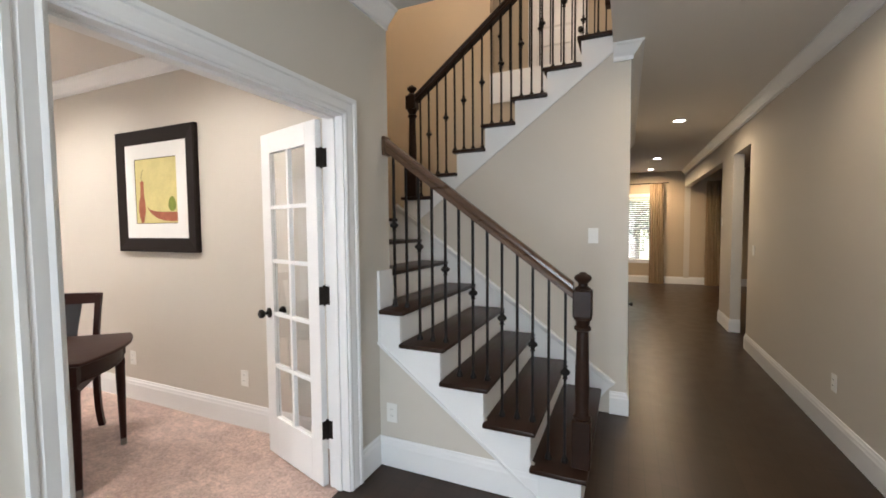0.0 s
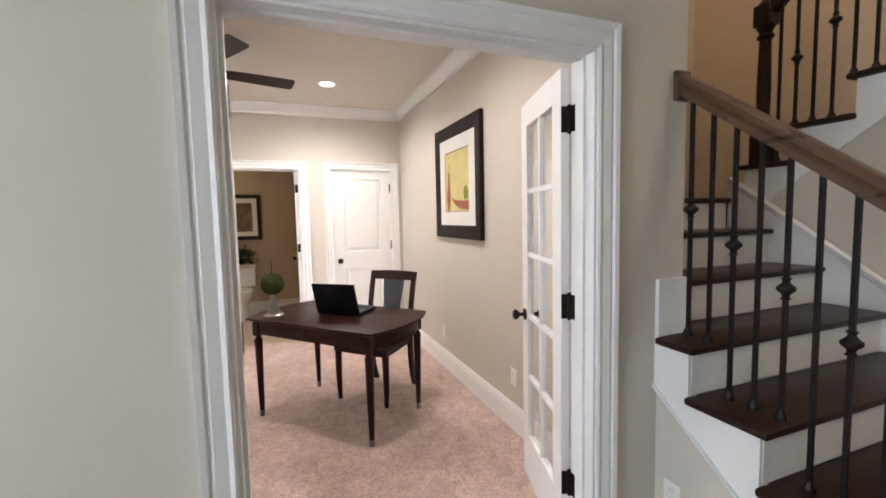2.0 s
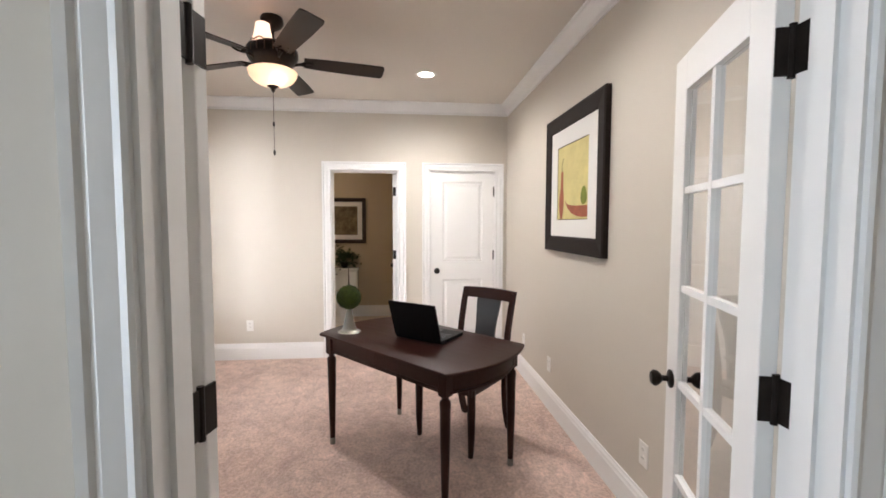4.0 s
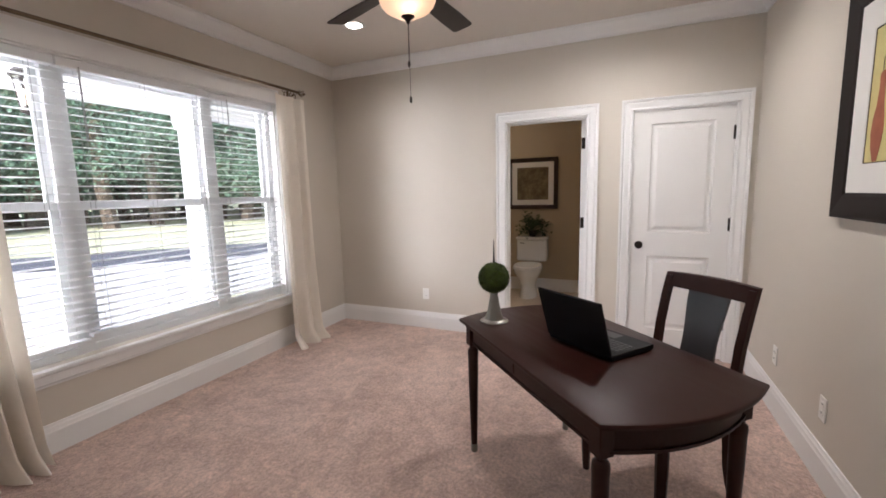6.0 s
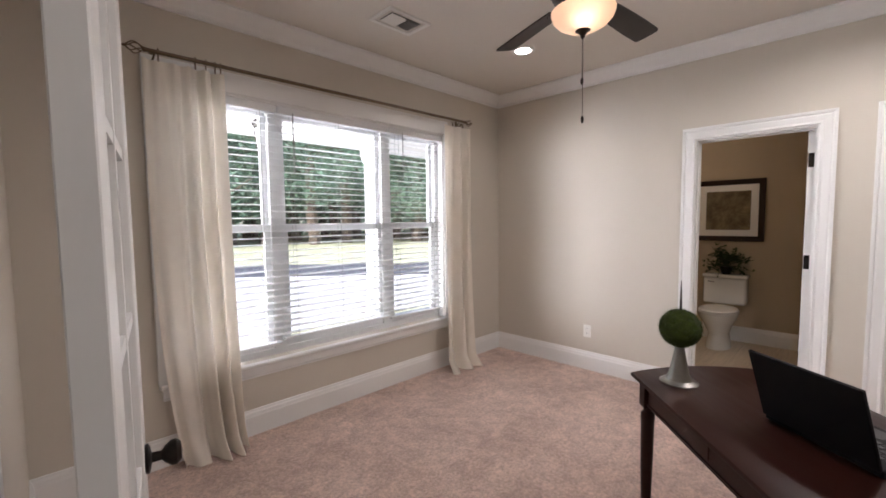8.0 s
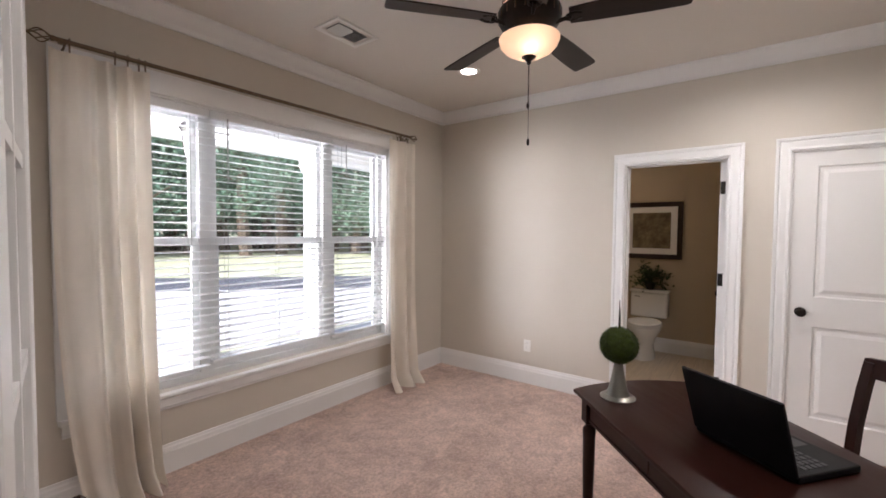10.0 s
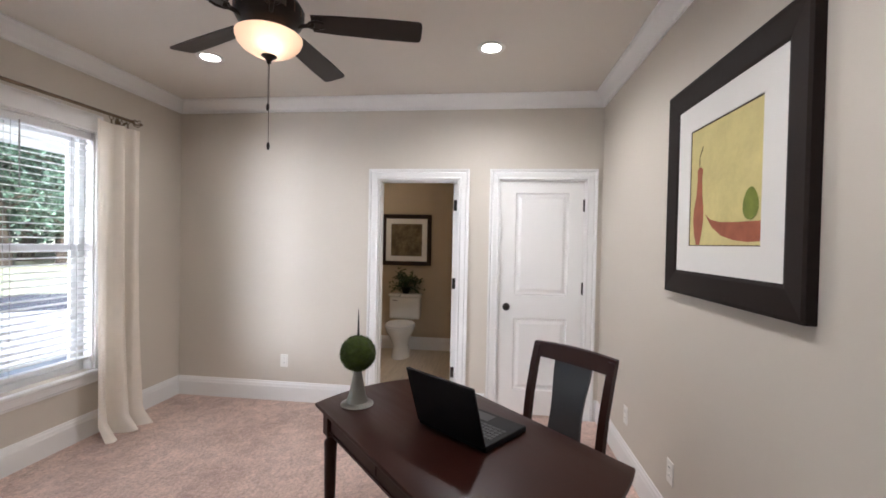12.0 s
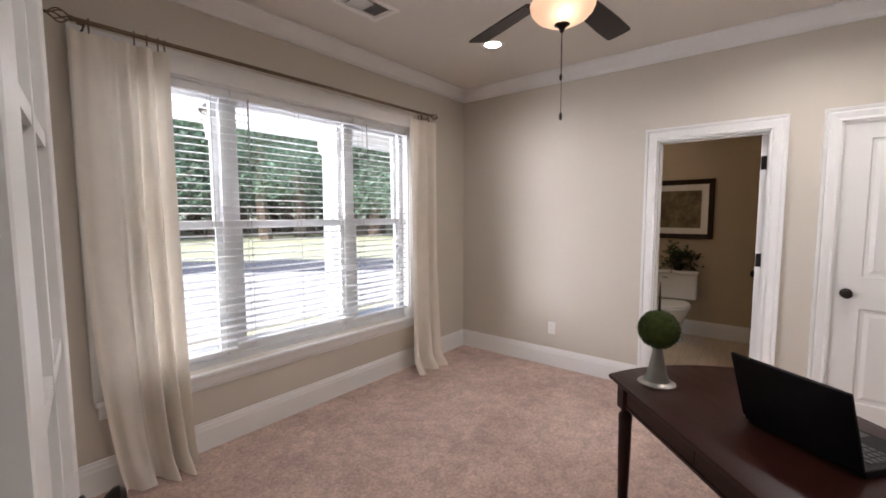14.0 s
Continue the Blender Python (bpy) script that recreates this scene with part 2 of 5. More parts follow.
def mesh_object(name, bm, mat, parent=None, smooth=False, label=""):
    bmesh.ops.recalc_face_normals(bm, faces=bm.faces[:])
    me = bpy.data.meshes.new(name)
    bm.to_mesh(me)
    bm.free()
    me.materials.append(mat)
    if smooth:
        me.shade_smooth()
        me.set_sharp_from_angle(angle=radians(38))
    ob = new(name, me)
    if parent:
        ob.parent = parent
    if label:
        ob["label"] = label
    return ob


def part(name, bm, mat, parent, label="", smooth=False):
    return mesh_object(name, bm, mat, parent, smooth, label)


def thing(name, m, label, category, group="", kind=""):
    ob = new(name)
    ob.empty_display_size = 0.1
    ob.matrix_world = m
    return tagged(ob, label, category, group, kind)


def box(bm, x0, y0, z0, x1, y1, z1, bevel=0.0, segments=1):
    g = bmesh.ops.create_cube(bm, size=1)
    vs = g["verts"]
    bmesh.ops.scale(bm, vec=(abs(x1 - x0), abs(y1 - y0), abs(z1 - z0)), verts=vs)
    bmesh.ops.translate(bm, vec=((x0 + x1) / 2, (y0 + y1) / 2, (z0 + z1) / 2), verts=vs)
    if bevel:
        es = list({e for v in vs for e in v.link_edges})
        bmesh.ops.bevel(bm, geom=es, offset=bevel, segments=segments, profile=0.5, affect="EDGES")
    return vs


def boxmesh(*dims, bevel=0.0, segments=1):
    bm = bmesh.new()
    box(bm, *dims, bevel=bevel, segments=segments)
    return bm


def lathe(bm, profile, seg=20, at=(0, 0, 0), m=None):
    rings = []
    for r, z in profile:
        ring = []
        for i in range(seg):
            a = 2 * math.pi * i / seg
            v = Vector((r * math.cos(a), r * math.sin(a), z))
            ring.append(bm.verts.new((m @ v) if m else v + Vector(at)))
        rings.append(ring)
    for a, b in zip(rings, rings[1:]):
        for i in range(seg):
            bm.faces.new((a[i], a[(i + 1) % seg], b[(i + 1) % seg], b[i]))
    bm.faces.new(rings[0][::-1])
    bm.faces.new(rings[-1])
    return bm


def sweep(bm, pts, profile, normal, closed=False):
    """Runs a profile of (sideways, along the normal) down a path, with mitred corners. Sideways is normal x direction."""
    pts, nrm = [Vector(p) for p in pts], Vector(normal).normalized()
    n, rings = len(pts), []
    for i, p in enumerate(pts):
        dirs = []
        if i > 0 or closed:
            dirs.append((p - pts[i - 1]).normalized())
        if i < n - 1 or closed:
            dirs.append((pts[(i + 1) % n] - p).normalized())
        sides = [nrm.cross(d) for d in dirs]
        side = sum(sides, Vector()).normalized()
        k = 1 / max(0.25, side.dot(sides[0]))
        rings.append([bm.verts.new(p + side * (u * k) + nrm * v) for u, v in profile])
    m = len(profile)
    pairs = list(zip(rings, rings[1:])) + ([(rings[-1], rings[0])] if closed else [])
    for a, b in pairs:
        for i in range(m):
            bm.faces.new((a[i], a[(i + 1) % m], b[(i + 1) % m], b[i]))
    if not closed:
        bm.faces.new(rings[0][::-1])
        bm.faces.new(rings[-1])
    return bm


def tube(bm, pts, radius, seg=10):
    """A round bar along a path; radius a number or one for each point."""
    pts = [Vector(p) for p in pts]
    rs = radius if isinstance(radius, (list, tuple)) else [radius] * len(pts)
    rings, ref = [], None
    for i, p in enumerate(pts):
        d = (pts[min(i + 1, len(pts) - 1)] - pts[max(i - 1, 0)]).normalized()
        if ref is None:
            ref = d.orthogonal().normalized()
        ref = (ref - d * ref.dot(d)).normalized()
        o = d.cross(ref)
        rings.append([bm.verts.new(p + (ref * math.cos(2 * math.pi * k / seg) + o * math.sin(2 * math.pi * k / seg)) * rs[i]) for k in range(seg)])
    for a, b in zip(rings, rings[1:]):
        for k in range(seg):
            bm.faces.new((a[k], a[(k + 1) % seg], b[(k + 1) % seg], b[k]))
    bm.faces.new(rings[0][::-1])
    bm.faces.new(rings[-1])
    return bm


def prism(bm, outline, lo, hi, axis="z"):
    """A flat outline pulled along an axis. For axis y the outline is (x, z), for x it is (y, z)."""
    def at(p, h):
        return {"z": (p[0], p[1], h), "y": (p[0], h, p[1]), "x": (h, p[0], p[1])}[axis]
    a, b = [bm.verts.new(at(p, lo)) for p in outline], [bm.verts.new(at(p, hi)) for p in outline]
    n = len(outline)
    for i in range(n):
        bm.faces.new((a[i], a[(i + 1) % n], b[(i + 1) % n], b[i]))
    bm.faces.new(a[::-1])
    bm.faces.new(b)
    return bm


def wall(name, axis, lo, hi, a0, a1, z0, z1, mat=None, openings=(), label="painted interior wall", mat2=None):
    """A wall with its thickness between lo and hi on the axis, from a0 to a1 along the other, with holes (a0, a1, z0, z1)."""
    cuts_a = sorted({a0, a1, *[v for o in openings for v in o[:2]]})
    cuts_z = sorted({z0, z1, *[v for o in openings for v in o[2:]]})
    na, nz = len(cuts_a) - 1, len(cuts_z) - 1
    solid = [[not any(o[0] <= (cuts_a[i] + cuts_a[i + 1]) / 2 <= o[1] and o[2] <= (cuts_z[k] + cuts_z[k + 1]) / 2 <= o[3] for o in openings) for k in range(nz)] for i in range(na)]
    bm = bmesh.new()

    def face(pts):
        bm.faces.new([bm.verts.new((h, a, z) if axis == "x" else (a, h, z)) for h, a, z in pts])
    for i in range(na):
        for k in range(nz):
            if not solid[i][k]:
                continue
            p, q, r, s = cuts_a[i], cuts_a[i + 1], cuts_z[k], cuts_z[k + 1]
            for h in (lo, hi):
                face([(h, p, r), (h, q, r), (h, q, s), (h, p, s)])
            if i == 0 or not solid[i - 1][k]:
                face([(lo, p, r), (hi, p, r), (hi, p, s), (lo, p, s)])
            if i == na - 1 or not solid[i + 1][k]:
                face([(lo, q, r), (hi, q, r), (hi, q, s), (lo, q, s)])
            if k == 0 or not solid[i][k - 1]:
                face([(lo, p, r), (hi, p, r), (hi, q, r), (lo, q, r)])
            if k == nz - 1 or not solid[i][k + 1]:
                face([(lo, p, s), (hi, p, s), (hi, q, s), (lo, q, s)])
    bmesh.ops.remove_doubles(bm, verts=bm.verts[:], dist=1e-5)
    ob = mesh_object(name, bm, mat or PAINT)
    if mat2:
        ob.data.materials.append(mat2)
        for f in ob.data.polygons:
            c = f.center
            if (c.x if axis == "x" else c.y) < lo + 1e-4:
                f.material_index = 1
    return tagged(ob, label, "wall", kind="structure")


BASE = [(0, 0), (0.016, 0), (0.016, 0.125), (0.013, 0.135), (0.011, 0.150), (0.006, 0.160), (0.004, 0.172), (0, 0.175)]
CROWN = [(0, 0), (0.085, 0), (0.085, 0.012), (0.070, 0.020), (0.056, 0.040), (0.034, 0.066), (0.018, 0.082), (0.014, 0.094), (0.014, 0.112), (0, 0.112)]
CASING = [(0, 0), (0, 0.013), (0.008, 0.017), (0.022, 0.012), (0.034, 0.014), (0.055, 0.017), (0.066, 0.013), (0.072, 0.021), (0.089, 0.024), (0.089, 0)]

# ---- structure ----
H, XB, YW, YP, XD, XO = 2.743, -5.445, -1.49, 2.335, -1.555, -1.68
# rooms: office x XB..XO, y YW..YP; foyer x XD..1.07; stairs y 2.30..3.58 and 3.58..4.55


def floor_slab(name, outline, z0, z1, mat, label):
    return tagged(mesh_object(name, prism(bmesh.new(), outline, z0, z1), mat), label, "floor", kind="structure")


floor_slab("floor_office", [(XB - 0.12, YW - 0.15), (XO + 0.06, YW - 0.15), (XO + 0.06, 2.46), (XB - 0.12, 2.46)], -0.12, 0.0, CARPET, "pinkish beige cut pile carpet with brushed marks")
floor_slab("floor_hall", [(XO + 0.06, -2.2), (8.5, -2.2), (8.5, 12.1), (-4.0, 12.1), (-4.0, 2.47), (XO + 0.06, 2.47)], -0.12, -0.004, OAKFLOOR, "dark brown satin hardwood strip floor")
floor_slab("floor_bath", [(-7.6, -1.0), (XB - 0.124, -1.0), (XB - 0.124, 1.35), (-7.6, 1.35)], -0.12, -0.002, BATHFLOOR, "light beige wood look tile floor")

# ceiling over office and foyer, with the stairwell left open
bm = bmesh.new()
for x0, y0, x1, y1 in ((XB - 0.1, YW - 0.1, XO + 0.05, 2.40), (XO + 0.05, -2.2, 8.5, 2.46), (-0.30, 2.46, 8.5, 12.1), (-4.0, 4.672, -0.30, 12.1), (-1.54, 4.56, -0.30, 4.672)):
    box(bm, x0, y0, H, x1, y1, H + 0.29)
tagged(mesh_object("ceiling", bm, CEILING), "flat painted ceiling with recessed lamps", "ceiling", kind="structure")
tagged(mesh_object("ceiling_bath", boxmesh(-7.6, -1.0, 2.5, XB - 0.12, 1.35, 2.6), CEILING), "flat ceiling of the small bathroom", "ceiling", kind="structure")
tagged(mesh_object("ceiling_upstairs", boxmesh(-4.0, 1.5, 5.5, 3.0, 8.0, 5.6), CEILING), "upper ceiling over the stairwell", "ceiling", kind="structure")

DOOR_H = 2.035
bath_hole = (0.414, 1.142, 0, DOOR_H)
closet_hole = (1.478, 2.213, 0, DOOR_H)
french_hole = (0.785, 2.022, 0, DOOR_H)
win_hole = (-4.585, -2.28, 0.488, 2.235)
wall("wall_back", "x", XB - 0.12, XB, YW - 0.15, 2.46, 0, H, PAINT, [bath_hole, closet_hole], "greige painted wall with two doorways", TAN)
wall("wall_window", "y", YW - 0.15, YW, XB, XO, 0, H, PAINT, [win_hole], "greige painted wall with a triple window")
wall("wall_picture", "y", YP, YP + 0.122, XB, XD, 0, H + 0.29, PAINT, (), "greige painted wall behind the framed print")
wall("wall_french", "x", XO, XD, -2.2, YP, 0, H, PAINT, [french_hole], "greige painted wall with a cased double doorway")
wall("wall_hall_right", "x", 1.08, 1.20, -2.2, 12.1, 0, H, PAINT, [(5.97, 6.80, -0.1, 2.35), (7.50, 11.79, -0.1, 2.35)], "greige hall wall with cased openings")
wall("wall_hall_left", "x", -0.30, -0.18, 3.702, 7.6, 0, H, PAINT, (), "greige hall wall beside the stairs")
bm = prism(bmesh.new(), [(-3.2, 0), (-0.18, 0), (-0.18, H), (-0.30, H), (-0.30, 2.72), (-2.10, 1.37), (-3.2, 1.37)], 3.58, 3.70, "y")
tagged(mesh_object("wall_under_flight", bm, PAINT), "greige wall below the upper flight", "wall", kind="structure")
wall("wall_far", "y", 11.8, 11.95, -4.0, 8.5, 0, H, TAN, [(-0.75, 0.33, 0.58, 2.13)], "painted wall of the far sitting room")
wall("wall_far_left", "x", -4.0, -3.88, 2.46, 12.1, 0, H, PAINT, (), "painted wall closing the far room")
wall("wall_far_right", "x", 8.4, 8.5, -2.2, 12.1, 0, H, PAINT, (), "painted wall closing the dining side")
wall("wall_front", "y", -2.32, -2.2, XO, 8.5, 0, H, PAINT, [(-0.80, 1.0, 0, 2.45)], "painted wall around the front entrance")
wall("wall_bath_far", "x", -7.6, -7.48, -1.0, 1.35, 0, 2.6, TAN, (), "tan painted bathroom wall")
wall("wall_bath_left", "y", -1.1, -1.0, -7.6, XB - 0.12, 0, 2.6, TAN, (), "tan painted bathroom side wall")
wall("wall_bath_right", "y", 1.25, 1.35, -7.48, XB - 0.12, 0, 2.6, TAN, (), "tan painted bathroom side wall by the door")
wall("wall_stair_back", "y", 4.552, 4.67, -3.2, -0.302, 0, H - 0.002, TAN, (), "tan painted wall beside the upper flight")
wall("wall_stair_back_upper", "y", 4.552, 4.67, -3.2, -1.545, H - 0.002, 5.5, TAN, (), "tan painted wall beside the landing")
wall("wall_closet", "x", -6.3, -6.2, 1.36, 2.46, 0, H, PAINT, (), "plain wall closing the closet")
wall("wall_closet_side", "y", 2.34, 2.46, -6.2, XB - 0.122, 0, H, PAINT, (), "plain side wall of the closet")
tagged(mesh_object("floor_closet", boxmesh(-6.2, 1.36, -0.12, XB - 0.122, 2.34, -0.002), CARPET), "carpet of the closet", "floor", kind="structure")
tagged(mesh_object("ceiling_closet", boxmesh(-6.2, 1.36, 2.6, XB - 0.122, 2.34, 2.7), CEILING), "closet ceiling", "ceiling", kind="structure")
# upstairs shell
wall("wall_stair_end", "x", -3.32, -3.2, 2.46, 6.2, 0, 5.5, TAN, (), "tan painted stairwell wall above the landing")
wall("wall_upper_back", "y", 6.1, 6.2, -3.2, 3.0, 3.04, 5.5, TAN, (), "tan painted upstairs wall")
wall("wall_upper_front", "y", 2.335, 2.457, -3.2, 3.0, H + 0.30, 5.5, TAN, (), "tan painted upper stairwell wall")
wall("wall_upper_right", "x", 2.9, 3.0, 2.46, 6.2, 3.04, 5.5, TAN, (), "tan painted upstairs end wall")
tagged(mesh_object("floor_upstairs", boxmesh(-1.52, 4.56, H + 0.292, 2.9, 6.1, 3.04), OAKFLOOR), "dark wood upstairs floor", "floor", kind="structure")
tagged(mesh_object("floor_upstairs_landing", boxmesh(-0.29, 2.46, H + 0.292, 2.9, 4.555, 3.04), OAKFLOOR), "dark wood floor at the stair head", "floor", kind="structure")
tagged(mesh_object("trim_floor_edge", boxmesh(-1.54, 4.53, 2.74, -0.30, 4.549, 3.05), TRIM), "white fascia board along the upper floor edge", "trim", kind="structure")

# skirting boards
bm = bmesh.new()
for pts in (
    [(XO, 0.695, 0), (XO, YW, 0), (XB, YW, 0), (XB, 0.324, 0)],
    [(XB, 1.232, 0), (XB, 1.389, 0)],
    [(XB, 2.303, 0), (XB, YP, 0), (XO, YP, 0), (XO, 2.112, 0)],
):
    sweep(bm, pts[::-1], BASE, (0, 0, 1))
tagged(mesh_object("baseboard_office", bm, TRIM), "white moulded skirting board", "baseboard", kind="structure")
bm = bmesh.new()
sweep(bm, [(XD, -2.2, 0), (XD, 0.695, 0)][::-1], BASE, (0, 0, 1))
sweep(bm, [(XD, 2.112, 0), (XD, 2.318, 0), (-0.60, 2.318, 0)][::-1], BASE, (0, 0, 1))
sweep(bm, [(-0.30, 3.58, 0), (-0.18, 3.58, 0), (-0.18, 7.6, 0)][::-1], BASE, (0, 0, 1))
sweep(bm, [(1.08, -2.2, 0), (1.08, 5.97, 0), (1.20, 5.97, 0)], BASE, (0, 0, 1))
sweep(bm, [(1.20, 6.80, 0), (1.08, 6.80, 0), (1.08, 7.50, 0), (1.20, 7.50, 0)], BASE, (0, 0, 1))
sweep(bm, [(-3.9, 11.8, 0), (8.4, 11.8, 0)][::-1], BASE, (0, 0, 1))
tagged(mesh_object("baseboard_hall", bm, TRIM), "white moulded skirting board", "baseboard", kind="structure")
bm = bmesh.new()
sweep(bm, [(-7.48, -1.0, 0), (-7.48, 1.25, 0), (XB - 0.13, 1.25, 0)][::-1], BASE, (0, 0, 1))
tagged(mesh_object("baseboard_bath", bm, TRIM), "white bathroom skirting board", "baseboard", kind="structure")

# crown mouldings
bm = bmesh.new()
sweep(bm, [(XO, YW, H), (XB, YW, H), (XB, YP, H), (XO, YP, H)], CROWN, (0, 0, -1), closed=True)
tagged(mesh_object("crown_office", bm, TRIM), "white crown moulding round the ceiling", "crown moulding", kind="structure")
bm = bmesh.new()
sweep(bm, [(XD, -2.2, H), (XD, 2.455, H)], CROWN, (0, 0, -1))
sweep(bm, [(1.08, -2.2, H), (1.08, 11.8, H)][::-1], CROWN, (0, 0, -1))
sweep(bm, [(-0.30, 3.58, H), (-0.18, 3.58, H), (-0.18, 7.6, H)], CROWN, (0, 0, -1))
tagged(mesh_object("crown_hall", bm, TRIM), "white crown moulding along the hall", "crown moulding", kind="structure")


def door_trim(name, x, y0, y1, h, face, label):
    """Casing round an opening in a wall on x; face is the side that it stands on."""
    bm = bmesh.new()
    g = 0.006
    pts = [(x, y0 - g, 0), (x, y0 - g, h + g), (x, y1 + g, h + g), (x, y1 + g, 0)]
    sweep(bm, pts if face > 0 else pts[::-1], CASING, (face, 0, 0))
    return tagged(mesh_object(name, bm, TRIM), label, "door casing", kind="structure")


def jamb(name, x0, x1, y0, y1, h, stop_at):
    j = thing(name, pose(0, 0, 0), "white painted door lining with a stop", "door jamb", kind="structure")
    t = 0.018
    s0, s1 = stop_at, stop_at + 0.035
    for dims in ((x0, y0, 0, x1, y0 + t, h), (x0, y1 - t, 0, x1, y1, h), (x0, y0 + t, h - t, x1, y1 - t, h)):
        part("lining", boxmesh(*dims), TRIM, j)
    for dims in ((s0, y0 + t, 0, s1, y0 + t + 0.011, h - t), (s0, y1 - t - 0.011, 0, s1, y1 - t, h - t), (s0, y0 + t + 0.011, h - t - 0.011, s1, y1 - t - 0.011, h - t)):
        part("stop", boxmesh(*dims), TRIM, j)
    return j


door_trim("trim_bath_door", XB, bath_hole[0] + 0.014, bath_hole[1] - 0.014, DOOR_H - 0.014, 1, "white moulded casing round the bathroom doorway")
door_trim("trim_closet_door", XB, closet_hole[0] + 0.014, closet_hole[1] - 0.014, DOOR_H - 0.014, 1, "white moulded casing round the closet door")
door_trim("trim_french_hall", XD, french_hole[0] + 0.014, french_hole[1] - 0.014, DOOR_H - 0.014, 1, "white moulded casing round the double doorway")
door_trim("trim_french_office", XO, french_hole[0] + 0.014, french_hole[1] - 0.014, DOOR_H - 0.014, -1, "white moulded casing on the office side")
jamb("jamb_bath", XB - 0.122, XB + 0.002, *bath_hole[:2], DOOR_H, XB - 0.08)
jamb("jamb_closet", XB - 0.122, XB + 0.002, *closet_hole[:2], DOOR_H, XB - 0.085)
jamb("jamb_french", XO - 0.002, XD + 0.002, *french_hole[:2], DOOR_H, XO + 0.045)

# ---- doors ----


def knob(parent, m):
    k = bmesh.new()
    lathe(k, [(0.002, 0), (0.031, 0.0), (0.032, 0.006), (0.026, 0.009), (0.011, 0.012), (0.010, 0.030), (0.018, 0.036), (0.0275, 0.048), (0.028, 0.058), (0.020, 0.067), (0.002, 0.069)], 20, m=m)
    return part("door_knob", k, BRONZE, parent, "dark bronze round door knob", True)


def hinge(parent, x, y, z, w=0.032, thick_axis="y"):
    bm = bmesh.new()
    if thick_axis == "y":
        box(bm, x - w, y - 0.0025, z - 0.05, x + w, y + 0.0025, z + 0.05)
    else:
        box(bm, x - 0.0025, y - w, z - 0.05, x + 0.0025, y + w, z + 0.05)
    lathe(bm, [(0.0075, z - 0.056), (0.0075, z + 0.056)], 10, (x, y, 0))
    return part("hinge", bm, BRONZE, parent, "dark bronze butt hinge")


def panel_leaf(bm, w, h, t, panels):
    """A moulded door leaf along +x, from 0 to w, with raised panels on both sides."""
    xs = sorted({0, w, *[v for p in panels for v in p[:2]]})
    zs = sorted({0, h, *[v for p in panels for v in p[2:]]})
    for i in range(len(xs) - 1):
        for k in range(len(zs) - 1):
            cx, cz = (xs[i] + xs[i + 1]) / 2, (zs[k] + zs[k + 1]) / 2
            if not any(p[0] < cx < p[1] and p[2] < cz < p[3] for p in panels):
                for y in (0, t):
                    bm.faces.new([bm.verts.new(v) for v in ((xs[i], y, zs[k]), (xs[i + 1], y, zs[k]), (xs[i + 1], y, zs[k + 1]), (xs[i], y, zs[k + 1]))])
    for p in panels:
        for y, s in ((0, 1), (t, -1)):
            loops = []
            for inset, d in ((0, 0), (0.008, 0.012), (0.026, 0.012), (0.050, 0.002)):
                loops.append([bm.verts.new((a, y + s * d, b)) for a, b in ((p[0] + inset, p[2] + inset), (p[1] - inset, p[2] + inset), (p[1] - inset, p[3] - inset), (p[0] + inset, p[3] - inset))])
            for a, b in zip(loops, loops[1:]):
                for j in range(4):
                    bm.faces.new((a[j], a[(j + 1) % 4], b[(j + 1) % 4], b[j]))
            bm.faces.new(loops[-1])
    for q in (((0, 0, 0), (0, t, 0), (0, t, h), (0, 0, h)), ((w, 0, 0), (w, t, 0), (w, t, h), (w, 0, h)), ((0, 0, h), (w, 0, h), (w, t, h), (0, t, h)), ((0, 0, 0), (w, 0, 0), (w, t, 0), (0, t, 0))):
        bm.faces.new([bm.verts.new(v) for v in q])
    bmesh.ops.remove_doubles(bm, verts=bm.verts[:], dist=1e-5)


def panel_door(name, m, w, label, knob_x, hinge_x, hinge_y):
    d = thing(name, m, label, "door", kind="structure")
    bm = bmesh.new()
    panel_leaf(bm, w, 2.005, 0.036, [(0.125, w - 0.125, 1.03, 1.905), (0.125, w - 0.125, 0.21, 0.83)])
    part("door_leaf", bm, DOORWHITE, d)
    knob(d, pose(knob_x, 0.0, 0.925, 90))
    knob(d, pose(knob_x, 0.036, 0.925, -90))
    for z in (0.30, 1.10, 1.80):
        hinge(d, hinge_x, hinge_y, z, 0.018)
    return d


# closet door, shut, its hinges towards the corner
panel_door("door_1", pose(XB - 0.012, 1.498, 0.012, 0, 0, 90), 0.695, "shut white two panel closet door with black knob", 0.06, 0.701, -0.006)
# bathroom door, swung into the bathroom
bath_door = panel_door("door_2", pose(XB - 0.105, 1.111, 0.012, 0, 0, 178), 0.672, "open white two panel bathroom door with black knob", 0.61, -0.004, -0.006)
for z in (0.30, 1.10, 1.80):
    part("hinge_plate", boxmesh(-0.003, 0.002, z - 0.048, -0.0003, 0.033, z + 0.048), BRONZE, bath_door, "dark bronze hinge leaf on the edge")


